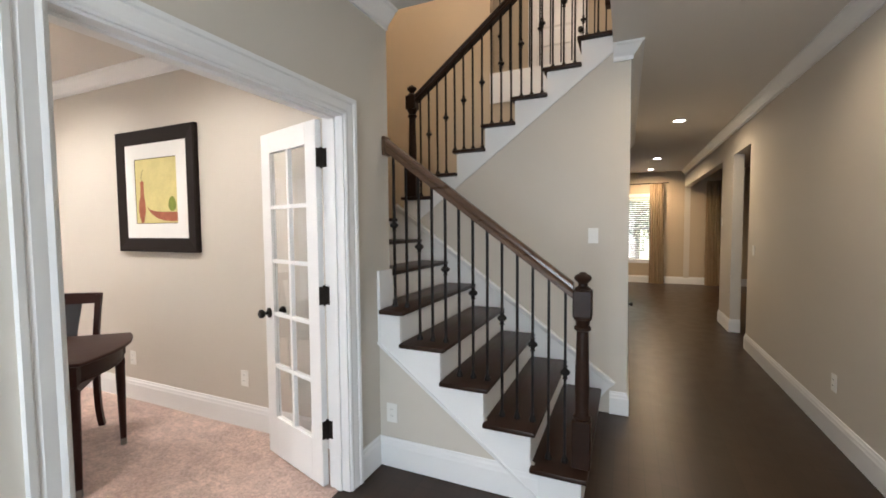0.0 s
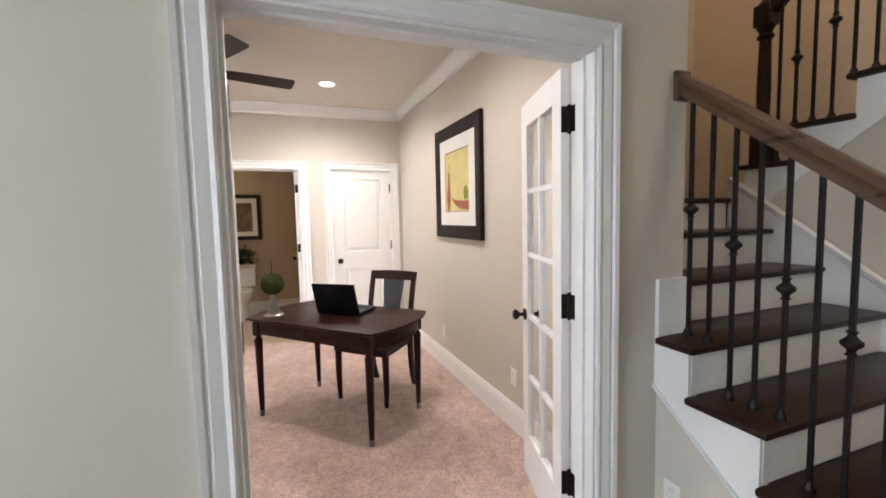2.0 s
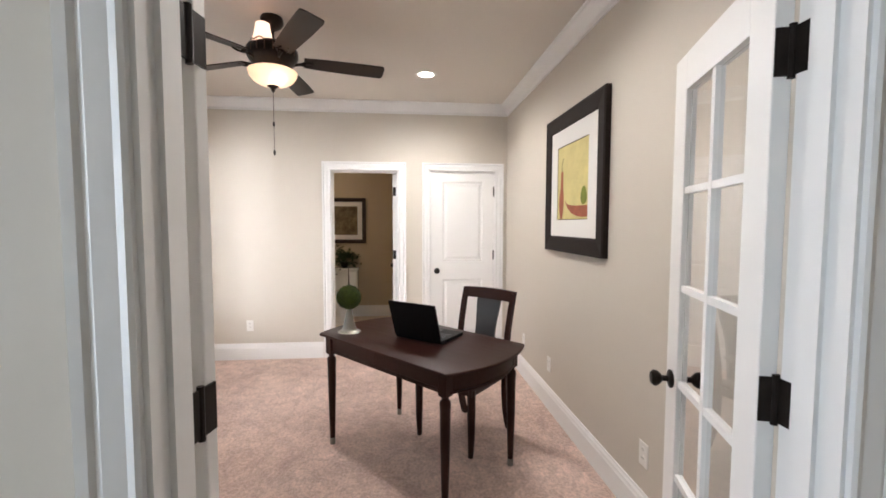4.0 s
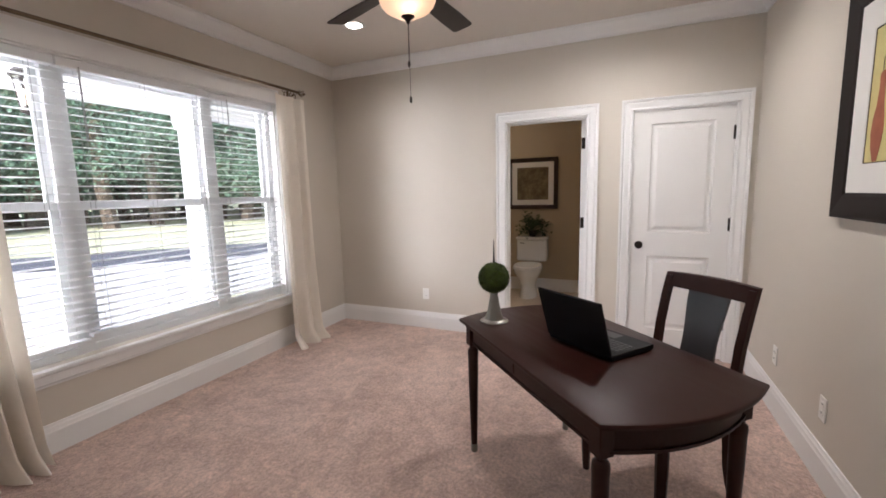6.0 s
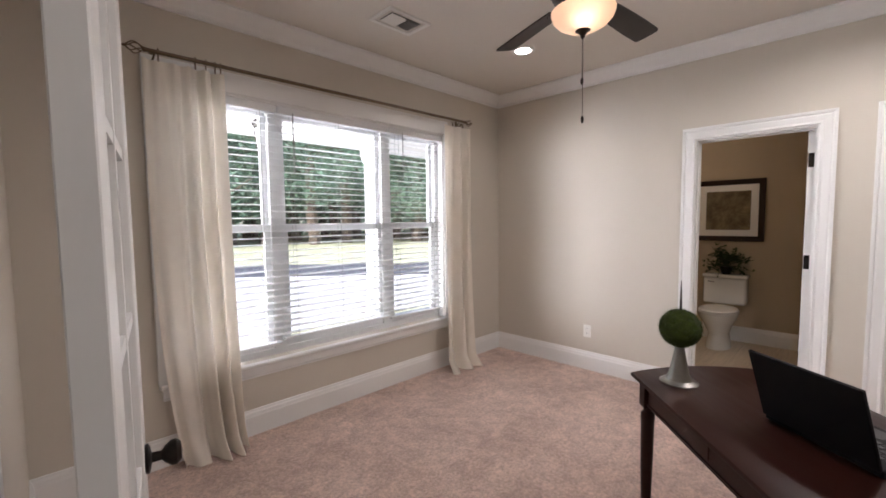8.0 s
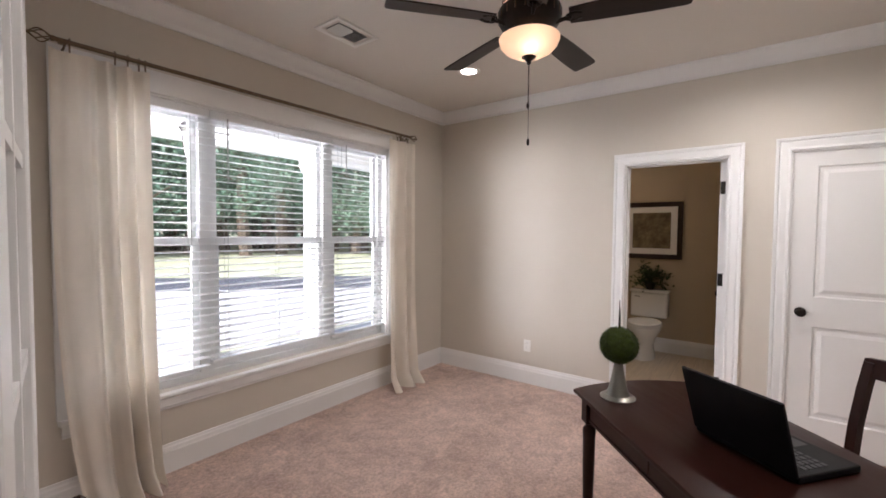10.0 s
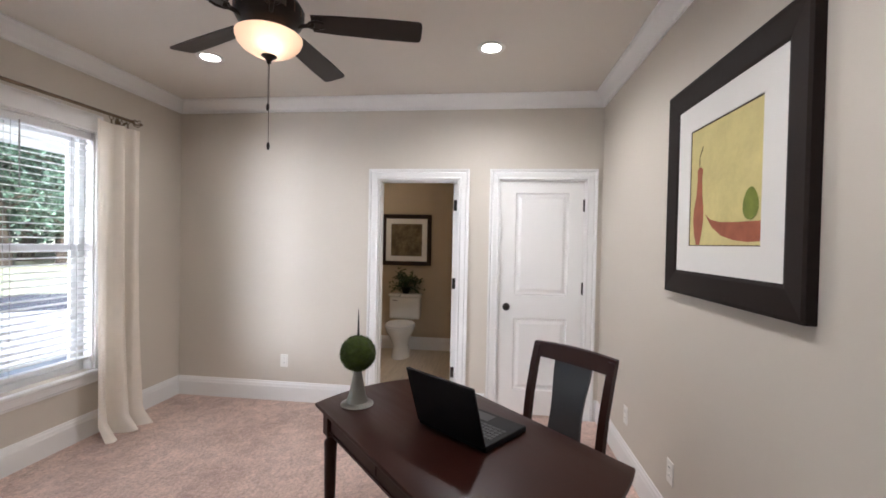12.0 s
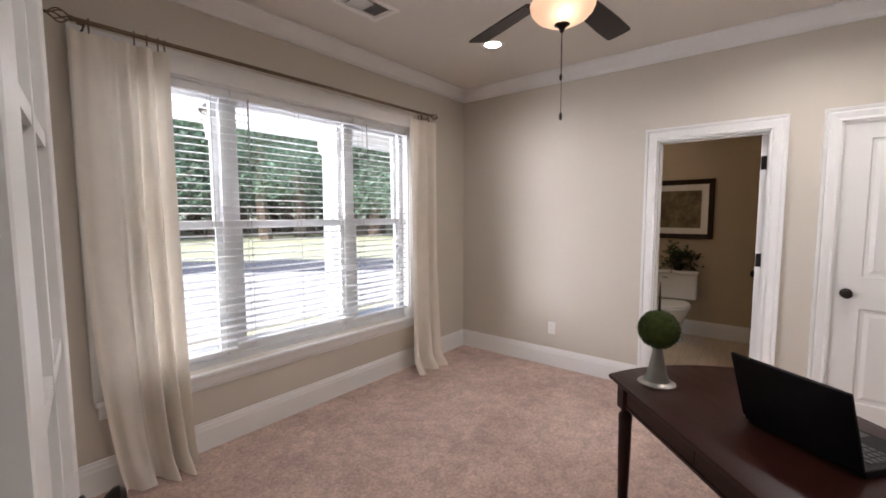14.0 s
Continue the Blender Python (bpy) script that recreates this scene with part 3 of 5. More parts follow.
def french_leaf(name, m, side, label, folded=False):
    """A glazed leaf along +x from its hinge; side is the way the thickness goes."""
    d = thing(name, m, label, "door", kind="structure")
    w, h, t = 0.606, 2.0, 0.036
    y0, y1 = (0, t) if side > 0 else (-t, 0)
    sx, top, bot = 0.105, 0.12, 0.245
    bm = bmesh.new()
    box(bm, 0, y0, 0, sx, y1, h, bevel=0.002)
    box(bm, w - sx, y0, 0, w, y1, h, bevel=0.002)
    box(bm, sx, y0, h - top, w - sx, y1, h)
    box(bm, sx, y0, 0, w - sx, y1, bot)
    part("door_frame", bm, DOORWHITE, d)
    pw, ph = (w - 2 * sx) / 2, (h - top - bot) / 5
    bm = bmesh.new()
    box(bm, sx + pw - 0.011, y0 + 0.004, bot, sx + pw + 0.011, y1 - 0.004, h - top)
    part("muntin", bm, DOORWHITE, d)
    for k in range(1, 5):
        z = bot + ph * k
        bm = bmesh.new()
        box(bm, sx, y0 + 0.005, z - 0.011, sx + pw - 0.0115, y1 - 0.005, z + 0.011)
        box(bm, sx + pw + 0.0115, y0 + 0.005, z - 0.011, w - sx, y1 - 0.005, z + 0.011)
        part("muntin", bm, DOORWHITE, d)
    for k in range(5):
        for c in range(2):
            x0, z0 = sx + pw * c, bot + ph * k
            pane = part("pane", boxmesh(x0 + 0.004, (y0 + y1) / 2 - 0.002, z0 + 0.004, x0 + pw - 0.004, (y0 + y1) / 2 + 0.002, z0 + ph - 0.004), GLASS, d, "clear glass pane")
            pane.visible_shadow = False
    knob(d, pose(w - 0.055, y0, 0.900, 90))
    knob(d, pose(w - 0.055, y1, 0.900, -90))
    for z in (0.315, 1.06, 1.80):
        if folded:
            hinge(d, -0.007, 0.060, z, 0.046, "x")
        else:
            bm = boxmesh(-0.0035, 0.001, z - 0.05, -0.0004, 0.035, z + 0.05)
            prism(bm, [(0.0, 0.0), (-0.0344, -0.0105), (-0.0353, -0.0076), (-0.0009, 0.0029)], z - 0.05, z + 0.05)
            lathe(bm, [(0.0075, z - 0.056), (0.0075, z + 0.056)], 10, (-0.002, 0.003, 0))
            part("hinge", bm, BRONZE, d, "dark bronze butt hinge")
    return d


french_leaf("door_3", pose(-1.695, 2.006, 0.010, 0, 0, 163), 1, "open white french door leaf with ten glass panes")
french_leaf("door_4", pose(-1.793, 0.797, 0.010, 0, 0, 259.4), 1, "white french door leaf folded back beside the wall", True)

# ---- staircase ----
RISE, RUN = 0.19, 0.2535
stairs = thing("staircase", pose(0, 0, 0), "u shaped staircase with dark oak treads and white risers", "staircase", kind="structure")


def low_nose(k):
    return -0.355 - RUN * k


def high_nose(m):
    return -0.30 - RUN * m


def tread_mesh(x_nose, x_back, y0, y1, z):
    """A tread with a rounded nose."""
    bm = bmesh.new()
    box(bm, x_nose, y0, z - 0.028, x_back, y1, z, bevel=0.009, segments=2)
    return bm


for k in range(7):
    z, xn = RISE * (k + 1), low_nose(k)
    xb = low_nose(k + 1) - 0.02
    if k < 4:
        part("tread", tread_mesh(xn, xb - 0.012, 2.284, 3.561, z), DARKWOOD, stairs, smooth=True)
    elif k == 4:
        bm = prism(bmesh.new(), [(xn, 2.284), (xn, 3.561), (xb, 3.561), (xb, 2.459), (-1.533, 2.459), (-1.533, 2.284)], z - 0.028, z)
        bmesh.ops.bevel(bm, geom=bm.edges[:], offset=0.008, segments=2, profile=0.5, affect="EDGES")
        part("tread", bm, DARKWOOD, stairs, smooth=True)
    else:
        part("tread", tread_mesh(xn, xb, 2.459, 3.561, z), DARKWOOD, stairs, smooth=True)
    y0 = 2.322 if k < 5 else 2.459
    part("riser", boxmesh(xn - 0.030, y0, RISE * k - (0.004 if k == 0 else 0), xn - 0.048, 3.561, z - 0.0285), TRIM, stairs)
# landing
part("landing", boxmesh(low_nose(7), 2.459, 1.49, -3.198, 4.55, 1.52, bevel=0.006), DARKWOOD, stairs, "dark oak landing board")
part("riser", boxmesh(low_nose(7) - 0.030, 2.459, 1.33, low_nose(7) - 0.048, 3.561, 1.4895), TRIM, stairs)
for m in range(7, 0, -1):
    z, xn = 3.04 - RISE * m, high_nose(m)
    part("tread", tread_mesh(xn, high_nose(m - 1) + 0.034, 3.525, 4.548, z), DARKWOOD, stairs, smooth=True)
    part("riser", boxmesh(xn + 0.030, 3.566, z - RISE, xn + 0.048, 4.548, z - 0.0285), TRIM, stairs)
part("riser", boxmesh(high_nose(0) + 0.009, 3.566, 2.85, high_nose(0) - 0.009, 4.548, 3.036), TRIM, stairs)
# open stringers
out = [(low_nose(0) - 0.032, -0.004), (-0.545, -0.004), (-1.553, 0.752), (-1.553, 0.92)]
for k in range(4, -1, -1):
    out.append((low_nose(k) - 0.032, RISE * (k + 1) - 0.029))
    out.append((low_nose(k) - 0.032, RISE * k - 0.029 if k else -0.004))
out.pop()
part("stringer", prism(bmesh.new(), out, 2.308, 2.322, "y"), TRIM, stairs, "white cut stringer board")
bm = sweep(bmesh.new(), [(-0.545, 2.308, -0.002), (-1.553, 2.308, 0.754)], [(0, 0), (0.012, 0), (0.016, 0.006), (0, 0.010)], (0, -1, 0))
part("stringer_bead", bm, TRIM, stairs)
out = [(-2.12, 1.345), (-0.302, 2.705), (-0.302, 3.012)]
for m in range(1, 8):
    out.append((high_nose(m - 1) + 0.029, 3.04 - RISE * m - 0.029) if m > 1 else (-0.302, 2.821))
    out.append((high_nose(m) + 0.029, 3.04 - RISE * m - 0.029))
part("stringer", prism(bmesh.new(), out, 3.564, 3.579, "y"), TRIM, stairs, "white cut stringer board of the upper flight")
bm = prism(bmesh.new(), [(-0.32, 0.176), (-0.285, 0.215), (-2.15, 1.612), (-2.15, 1.30), (-0.45, 0.0)], 3.562, 3.579, "y")
part("wall_skirt", bm, TRIM, stairs, "white sloping skirt board along the wall")
bm = sweep(bmesh.new(), [(-0.285, 3.5615, 0.215), (-2.15, 3.5615, 1.612)], [(0.002, 0), (-0.010, 0.016), (-0.034, 0.026), (-0.042, 0.022), (-0.046, 0)], (0, -1, 0))
part("skirt_cap", bm, TRIM, stairs, "white moulded cap of the skirt board")
part("skirt_end_block", boxmesh(-1.553, 2.306, 0.752, -1.534, 2.457, 1.178, bevel=0.003), TRIM, stairs, "white plinth board at the wall end")
bm = prism(bmesh.new(), [(-0.40, -0.002), (-1.554, -0.002), (-1.554, 0.91), (-1.36, 0.73), (-0.40, 0.03)], 2.323, 2.345, "y")
part("under_stair_wall", bm, PAINT, stairs, "greige panel below the open stringer")
# sloping soffit under the upper flight
bm = prism(bmesh.new(), [(-2.12, 1.345), (-0.302, 2.705), (-0.302, 2.745), (-2.12, 1.385)], 3.702, 4.55, "y")
part("soffit", bm, PAINT, stairs)


def baluster(parent, x, y, z0, z1, knuckle=None):
    bm = bmesh.new()
    box(bm, x - 0.0065, y - 0.0065, z0, x + 0.0065, y + 0.0065, z1)
    b = part("baluster", bm, IRON, parent)
    part("shoe", lathe(bmesh.new(), [(0.019, z0), (0.019, z0 + 0.012), (0.011, z0 + 0.030), (0.009, z0 + 0.034)], 8, (x, y, 0)), IRON, b)
    if knuckle:
        k = knuckle
        prof = [(0.008, k - 0.036), (0.015, k - 0.034), (0.010, k - 0.026), (0.012, k - 0.018), (0.026, k - 0.005), (0.026, k + 0.005), (0.012, k + 0.018), (0.010, k + 0.026), (0.015, k + 0.034), (0.008, k + 0.036)]
        part("knuckle", lathe(bmesh.new(), prof, 12, (x, y, 0)), IRON, b, smooth=True)


def newel(parent, x, y, z0, block0, block1, top):
    bm = bmesh.new()
    w = 0.046
    box(bm, x - w, y - w, z0, x + w, y + w, z0 + 0.25, bevel=0.005)
    box(bm, x - w, y - w, block0, x + w, y + w, block1, bevel=0.005)
    lathe(bm, [(0.044, z0 + 0.25), (0.046, z0 + 0.262), (0.036, z0 + 0.272), (0.033, z0 + 0.30), (0.036, z0 + 0.42), (0.030, block0 - 0.11), (0.029, block0 - 0.075), (0.042, block0 - 0.065), (0.042, block0 - 0.052), (0.032, block0 - 0.045), (0.034, block0 - 0.025), (0.045, block0 - 0.012), (0.045, block0)], 20, (x, y, 0))
    h = top - block1
    lathe(bm, [(0.040, block1), (0.040, block1 + 0.1 * h), (0.024, block1 + 0.22 * h), (0.022, block1 + 0.36 * h), (0.040, block1 + 0.56 * h), (0.044, block1 + 0.68 * h), (0.038, block1 + 0.82 * h), (0.020, block1 + 0.93 * h), (0.012, top)], 20, (x, y, 0))
    return part("newel_post", bm, DARKWOOD, parent, "dark turned wooden newel post with a ball cap", True)


RAIL = [(-0.031, -0.030), (0.031, -0.030), (0.031, -0.008), (0.026, 0.0), (0.033, 0.012), (0.031, 0.026), (0.018, 0.038), (-0.018, 0.038), (-0.031, 0.026), (-0.033, 0.012), (-0.026, 0.0), (-0.031, -0.008)]


def sloped_rail(x0, z0, x1, z1, y):
    """A moulded handrail cut upright at both ends."""
    bm = bmesh.new()
    a = [bm.verts.new((x0, y + u, z0 + v * 1.2)) for u, v in RAIL]
    b = [bm.verts.new((x1, y + u, z1 + v * 1.2)) for u, v in RAIL]
    for i in range(len(RAIL)):
        bm.faces.new((a[i], a[(i + 1) % len(RAIL)], b[(i + 1) % len(RAIL)], b[i]))
    bm.faces.new(a[::-1])
    bm.faces.new(b)
    return bm


YB, YU = 2.42, 3.585
railing = thing("stair_railing", pose(-0.395, YB, 0), "dark wooden handrail with black iron balusters and newel", "railing", kind="structure")
railing.matrix_world = pose(0, 0, 0)
newel(railing, -0.395, YB, RISE, 0.972, 1.110, 1.200)
lo_rail = lambda x: 1.102 + 0.755 * (-0.441 - x)
part("handrail", sloped_rail(-0.44, lo_rail(-0.44), -1.532, lo_rail(-1.532), YB), RAILWOOD, railing, "brown stained moulded wooden handrail")
part("rail_rosette", boxmesh(-1.531, YB - 0.042, lo_rail(-1.532) - 0.055, -1.554, YB + 0.036, lo_rail(-1.532) + 0.06, bevel=0.006), RAILWOOD, railing)
for i in range(13):
    x = -0.480 - 0.0846 * i
    step = int((-0.355 - x) / RUN)
    baluster(railing, x, YB, RISE * (step + 1), lo_rail(x) - 0.030, (0.672 + 0.765 * (-0.480 - x)) if i % 2 == 0 else None)
upper = thing("stair_railing", pose(0, 0, 0), "dark wooden handrail with iron balusters on the upper flight", "railing", kind="structure")
newel(upper, -1.975, YU, 1.71, 2.49, 2.61, 2.705)
hi_rail = lambda x: 2.565 + 0.775 * (x + 1.953)
part("handrail", sloped_rail(-1.93, hi_rail(-1.93), -0.33, hi_rail(-0.33), YU), DARKWOOD, upper)
part("handrail", boxmesh(-0.33, YU - 0.03, 3.80, 2.8, YU + 0.03, 3.86, bevel=0.01), DARKWOOD, upper)
for i in range(19):
    x = -1.893 + 0.0825 * i
    m = max(1, math.ceil((-0.30 - x) / RUN))
    baluster(upper, x, YU, 3.04 - RISE * m, hi_rail(x) - 0.03, (1.906 + 0.35 + 0.77 * (x + 1.812)) if i % 2 == 1 else None)
newel(upper, -0.315, YU, 3.04, 3.70, 3.84, 3.93)
guard = thing("guard_railing", pose(0, 0, 0), "iron baluster guard rail along the upper floor edge", "railing", kind="structure")
part("handrail", boxmesh(-1.5, 4.57, 3.92, 2.8, 4.63, 3.98, bevel=0.01), DARKWOOD, guard)
for i in range(26):
    baluster(guard, -1.45 + 0.105 * i, 4.60, 3.041, 3.92, (3.45 if i % 4 == 0 else None))
# upstairs door
up = thing("door_5", pose(-1.46, 6.085, 3.04), "white upstairs door with casing and dark knob", "door", kind="structure")
bm = bmesh.new()
panel_leaf(bm, 0.76, 2.03, 0.03, [(0.12, 0.64, 1.03, 1.9), (0.12, 0.64, 0.2, 0.83)])
part("door_leaf", bm, DOORWHITE, up).location = (0.0, -0.032, 0.0)
part("door_casing", sweep(bmesh.new(), [(-0.01, 0.012, 0), (-0.01, 0.012, 2.04), (0.77, 0.012, 2.04), (0.77, 0.012, 0)][::-1], CASING, (0, -1, 0)), TRIM, up)
knob(up, pose(0.68, -0.032, 0.95, 90))

# ---- window ----
win = thing("window_1", pose(0, 0, 0), "white triple double hung window with blinds", "window", kind="structure")
WX0, WX1, WZ0, WZ1 = -4.585, -2.28, 0.488, 2.235
YS = YW - 0.15
bm = bmesh.new()
box(bm, WX0, YS, WZ0, WX0 + 0.055, YW - 0.07, WZ1)
box(bm, WX1 - 0.055, YS, WZ0, WX1, YW - 0.07, WZ1)
box(bm, WX0 + 0.055, YS, WZ1 - 0.05, WX1 - 0.055, YW - 0.07, WZ1)
box(bm, WX0 + 0.055, YS, WZ0, WX1 - 0.055, YW - 0.07, WZ0 + 0.045)
for a, b in ((-3.992, -3.905), (-3.035, -2.948)):
    box(bm, a, YS, WZ0 + 0.045, b, YW - 0.070, WZ1 - 0.05)
part("window_frame", bm, VINYL, win)
bm = bmesh.new()
box(bm, WX0, YW - 0.07, WZ0, WX0 + 0.012, YW + 0.002, WZ1)
box(bm, WX1 - 0.012, YW - 0.07, WZ0, WX1, YW + 0.002, WZ1)
box(bm, WX0 + 0.012, YW - 0.07, WZ1 - 0.012, WX1 - 0.012, YW + 0.002, WZ1)
part("window_lining", bm, TRIM, win)
for a, b in ((WX0 + 0.056, -3.993), (-3.904, -3.036), (-2.947, WX1 - 0.056)):
    mid = 1.385
    for z0, z1, dy in ((WZ0 + 0.046, mid + 0.02, 0.028), (mid - 0.02, WZ1 - 0.051, 0.0)):
        y0, y1 = YS + 0.012 + dy, YS + 0.038 + dy
        bm = bmesh.new()
        f = 0.038
        box(bm, a, y0, z0, a + f, y1, z1)
        box(bm, b - f, y0, z0, b, y1, z1)
        box(bm, a + f, y0, z0, b - f, y1, z0 + f)
        box(bm, a + f, y0, z1 - f, b - f, y1, z1)
        sash = part("sash", bm, VINYL, win)
        pane = part("pane", boxmesh(a + f, (y0 + y1) / 2 - 0.002, z0 + f, b - f, (y0 + y1) / 2 + 0.002, z1 - f), GLASS, sash, "clear glass pane")
        pane.visible_shadow = False
part("window_sill", boxmesh(WX0 - 0.045, YW - 0.069, WZ0 - 0.028, WX1 + 0.045, YW + 0.038, WZ0 - 0.0005, bevel=0.006), TRIM, win, "white projecting window stool")
part("window_apron", sweep(bmesh.new(), [(WX0 - 0.03, YW, WZ0 - 0.03), (WX1 + 0.03, YW, WZ0 - 0.03)], [(0, 0), (0, 0.018), (0.050, 0.018), (0.058, 0.012), (0.070, 0.011), (0.070, 0)], (0, 1, 0)), TRIM, win)
bm = bmesh.new()
box(bm, WX0 - 0.05, YW, WZ1, WX1 + 0.05, YW + 0.020, WZ1 + 0.125, bevel=0.003)
box(bm, WX0 - 0.05, YW, WZ0, WX0, YW + 0.018, WZ1 - 0.0005, bevel=0.003)
box(bm, WX1, YW, WZ0, WX1 + 0.05, YW + 0.018, WZ1 - 0.0005, bevel=0.003)
part("window_casing", bm, TRIM, win, "flat white casing boards")


def blind(x0, x1, bottom, wand):
    b = thing("window_blind", pose((x0 + x1) / 2, YW - 0.036, WZ1 - 0.014), "white horizontal slat blind lowered with slats open", "window blind", "blinds in the triple window")
    hw = (x1 - x0) / 2
    part("headrail", boxmesh(-hw, -0.028, -0.052, hw, 0.030, 0.0, bevel=0.003), SLAT, b)
    slat = bmesh.new()
    n = 6
    rows = []
    for i in range(n + 1):
        u = -0.024 + 0.048 * i / n
        z = 0.0035 * (1 - (u / 0.024) ** 2)
        rows.append([(s * hw, u, z + d) for d in (0.0011, -0.0011) for s in (-1, 1)])
    vs = [[slat.verts.new(p) for p in r] for r in rows]
    for p, q in zip(vs, vs[1:]):
        slat.faces.new((p[0], p[1], q[1], q[0]))
        slat.faces.new((p[2], q[2], q[3], p[3]))
    slat.faces.new((vs[0][0], vs[0][2], vs[0][3], vs[0][1]))
    slat.faces.new((vs[-1][0], vs[-1][1], vs[-1][3], vs[-1][2]))
    z, data, drop = -0.085, None, WZ1 - 0.014 - bottom
    i = 0
    while z > -drop + 0.03:
        if data is None:
            ob = part("slat", slat, SLAT, b)
            data = ob.data
        else:
            ob = new("slat", data)
            ob.parent = b
        ob.location = (0, 0, z)
        ob.rotation_euler = (radians(-5.0 + 1.3 * math.sin(i * 1.7)), radians(0.12 * math.sin(i * 2.3)), 0)
        z -= 0.0455
        i += 1
    part("bottom_rail", boxmesh(-hw, -0.026, -drop, hw, 0.026, -drop + 0.020, bevel=0.003), SLAT, b)
    for s in (-0.68, 0.68) if hw < 0.35 else (-0.78, 0, 0.78):
        for yy in (-0.025, 0.025):
            part("ladder_cord", boxmesh(s * hw - 0.0012, yy - 0.0008, -drop + 0.02, s * hw + 0.0012, yy + 0.0008, -0.052), CORD, b)
    part("tilt_wand", tube(bmesh.new(), [(wand * hw, 0.036, -0.04), (wand * hw, 0.040, -0.46)], 0.0042, 8), CORD, b, "thin grey tilt wand")
    return b


blind(WX0 + 0.02, -3.953, 0.570, 0.55)
blind(-3.943, -2.997, 0.590, 0.78)
blind(-2.987, WX1 - 0.02, 0.566, 0.7)


def curtain(name, top, bottom, ytop, ybot, folds, seed, label, flat=1.0):
    """A hanging panel: top and bottom are x ranges; the folds deepen downwards and settle on the floor."""
    rnd = random.Random(seed)
    nx, nz = 110, 60
    phase = [rnd.uniform(0, 6.28) for _ in range(4)]
    bm = bmesh.new()
    grid = []
    zt = 2.315
    for j in range(nz + 1):
        v = j / nz
        row = []
        for i in range(nx + 1):
            u = i / nx
            z = zt * (1 - v) + 0.006
            wgt = v ** 4.0
            x0, x1 = top[0] * (1 - wgt) + bottom[0] * wgt, top[1] * (1 - wgt) + bottom[1] * wgt
            uu = u + 0.13 * math.sin(2 * math.pi * u + phase[0]) / 2 + 0.03 * math.sin(3.0 * v + phase[0] + u * 5) * v
            f = math.sin(2 * math.pi * folds * uu + phase[1] + 0.9 * math.sin(2.2 * v + phase[2]))
            f2 = math.sin(2 * math.pi * folds * 2.3 * uu + phase[3] + 1.3 * v)
            f = math.copysign(abs(f) ** 0.75, f)
            amp = (0.032 + 0.026 * v) * (flat + (1 - flat) * min(1.0, max(0.0, (u - 0.38) * 5)) * 1.2)
            y = ytop * (1 - wgt) + ybot * wgt + amp * f + 0.007 * f2 + 0.006 * noise.noise(Vector((u * 9, v * 5, seed)))
            x = x0 + (x1 - x0) * u + 0.010 * math.cos(2 * math.pi * folds * uu + phase[1]) * v
            if v > 0.955:
                y += (v - 0.955) * 1.6 * (0.6 + 0.5 * f)
            z += 0.012 * max(0.0, f) * (v > 0.9) * (v - 0.9) * 8 - 0.010 * (1 - v) ** 20 * (0.5 + 0.5 * f)
            row.append(bm.verts.new((x, y, max(0.004, z))))
        grid.append(row)
    for a, b in zip(grid, grid[1:]):
        for i in range(nx):
            bm.faces.new((a[i], a[i + 1], b[i + 1], b[i]))
    c = thing(name, pose(0, 0, 0), label, "curtain", "cream curtains at the window")
    part("panel", bm, CREAM, c, smooth=True)
    return c


YR = YW + 0.088
curtain("curtain", (-2.225, -2.628), (-2.315, -2.668), YR - 0.012, YR + 0.02, 3.4, 3, "cream linen curtain hanging full length, gathered at the window", 0.22)
curtain("curtain", (-4.500, -4.868), (-4.455, -4.81), YR - 0.012, YR + 0.07, 2.2, 8, "cream linen curtain gathered narrow, its hem on the carpet")
rod = thing("curtain_rod", pose(-3.5, YR, 2.366), "dark bronze curtain rod with openwork finials", "curtain rod")
part("rod", tube(bmesh.new(), [(1.262, 0, -0.008), (-1.312, 0, 0.008)], 0.0115, 12), RODBRONZE, rod, smooth=True)
for s, x in ((1, 1.262), (-1, -1.312)):
    bm = bmesh.new()
    for k in range(5):
        a = 2 * math.pi * k / 5
        tube(bm, [(x + s * 0.085 * t, math.sin(math.pi * t) * 0.030 * math.cos(a + 1.6 * t), math.sin(math.pi * t) * 0.030 * math.sin(a + 1.6 * t) - s * 0.008) for t in [i / 10 for i in range(11)]], 0.0032, 6)
    lathe(bm, [(0.004, 0), (0.014, 0.004), (0.014, 0.014), (0.006, 0.018)], 12, m=pose(x - 0.009 * s, 0, -0.008 * s) @ pose(0, 0, 0, 0, 90 * s, 0))
    lathe(bm, [(0.003, 0), (0.008, 0.006), (0.008, 0.012), (0.003, 0.018)], 10, m=pose(x + s * 0.078, 0, -0.008 * s) @ pose(0, 0, 0, 0, 90 * s, 0))
    part("finial", bm, RODBRONZE, rod, "twisted openwork cage finial", True)
for x in (1.215, -1.265):
    bm = tube(bmesh.new(), [(x, -0.086, -0.03), (x, -0.05, -0.034), (x, -0.01, -0.022), (x, 0.0, -0.0125)], 0.005, 8)
    box(bm, x - 0.012, -0.0875, -0.07, x + 0.012, -0.082, 0.02)
    part("bracket", bm, RODBRONZE, rod)
for x in (1.20, 1.02, 0.965, 0.915, 0.885, -1.13, -1.165, -1.20, -1.235, -1.27):
    bm = bmesh.new()
    tube(bm, [(x, 0.018 * math.cos(a), 0.018 * math.sin(a) - 0.006) for a in [2 * math.pi * i / 14 for i in range(15)]], 0.0022, 6)
    box(bm, x - 0.003, -0.004, -0.056, x + 0.003, 0.004, -0.023)
    part("ring_clip", bm, RODBRONZE, rod)

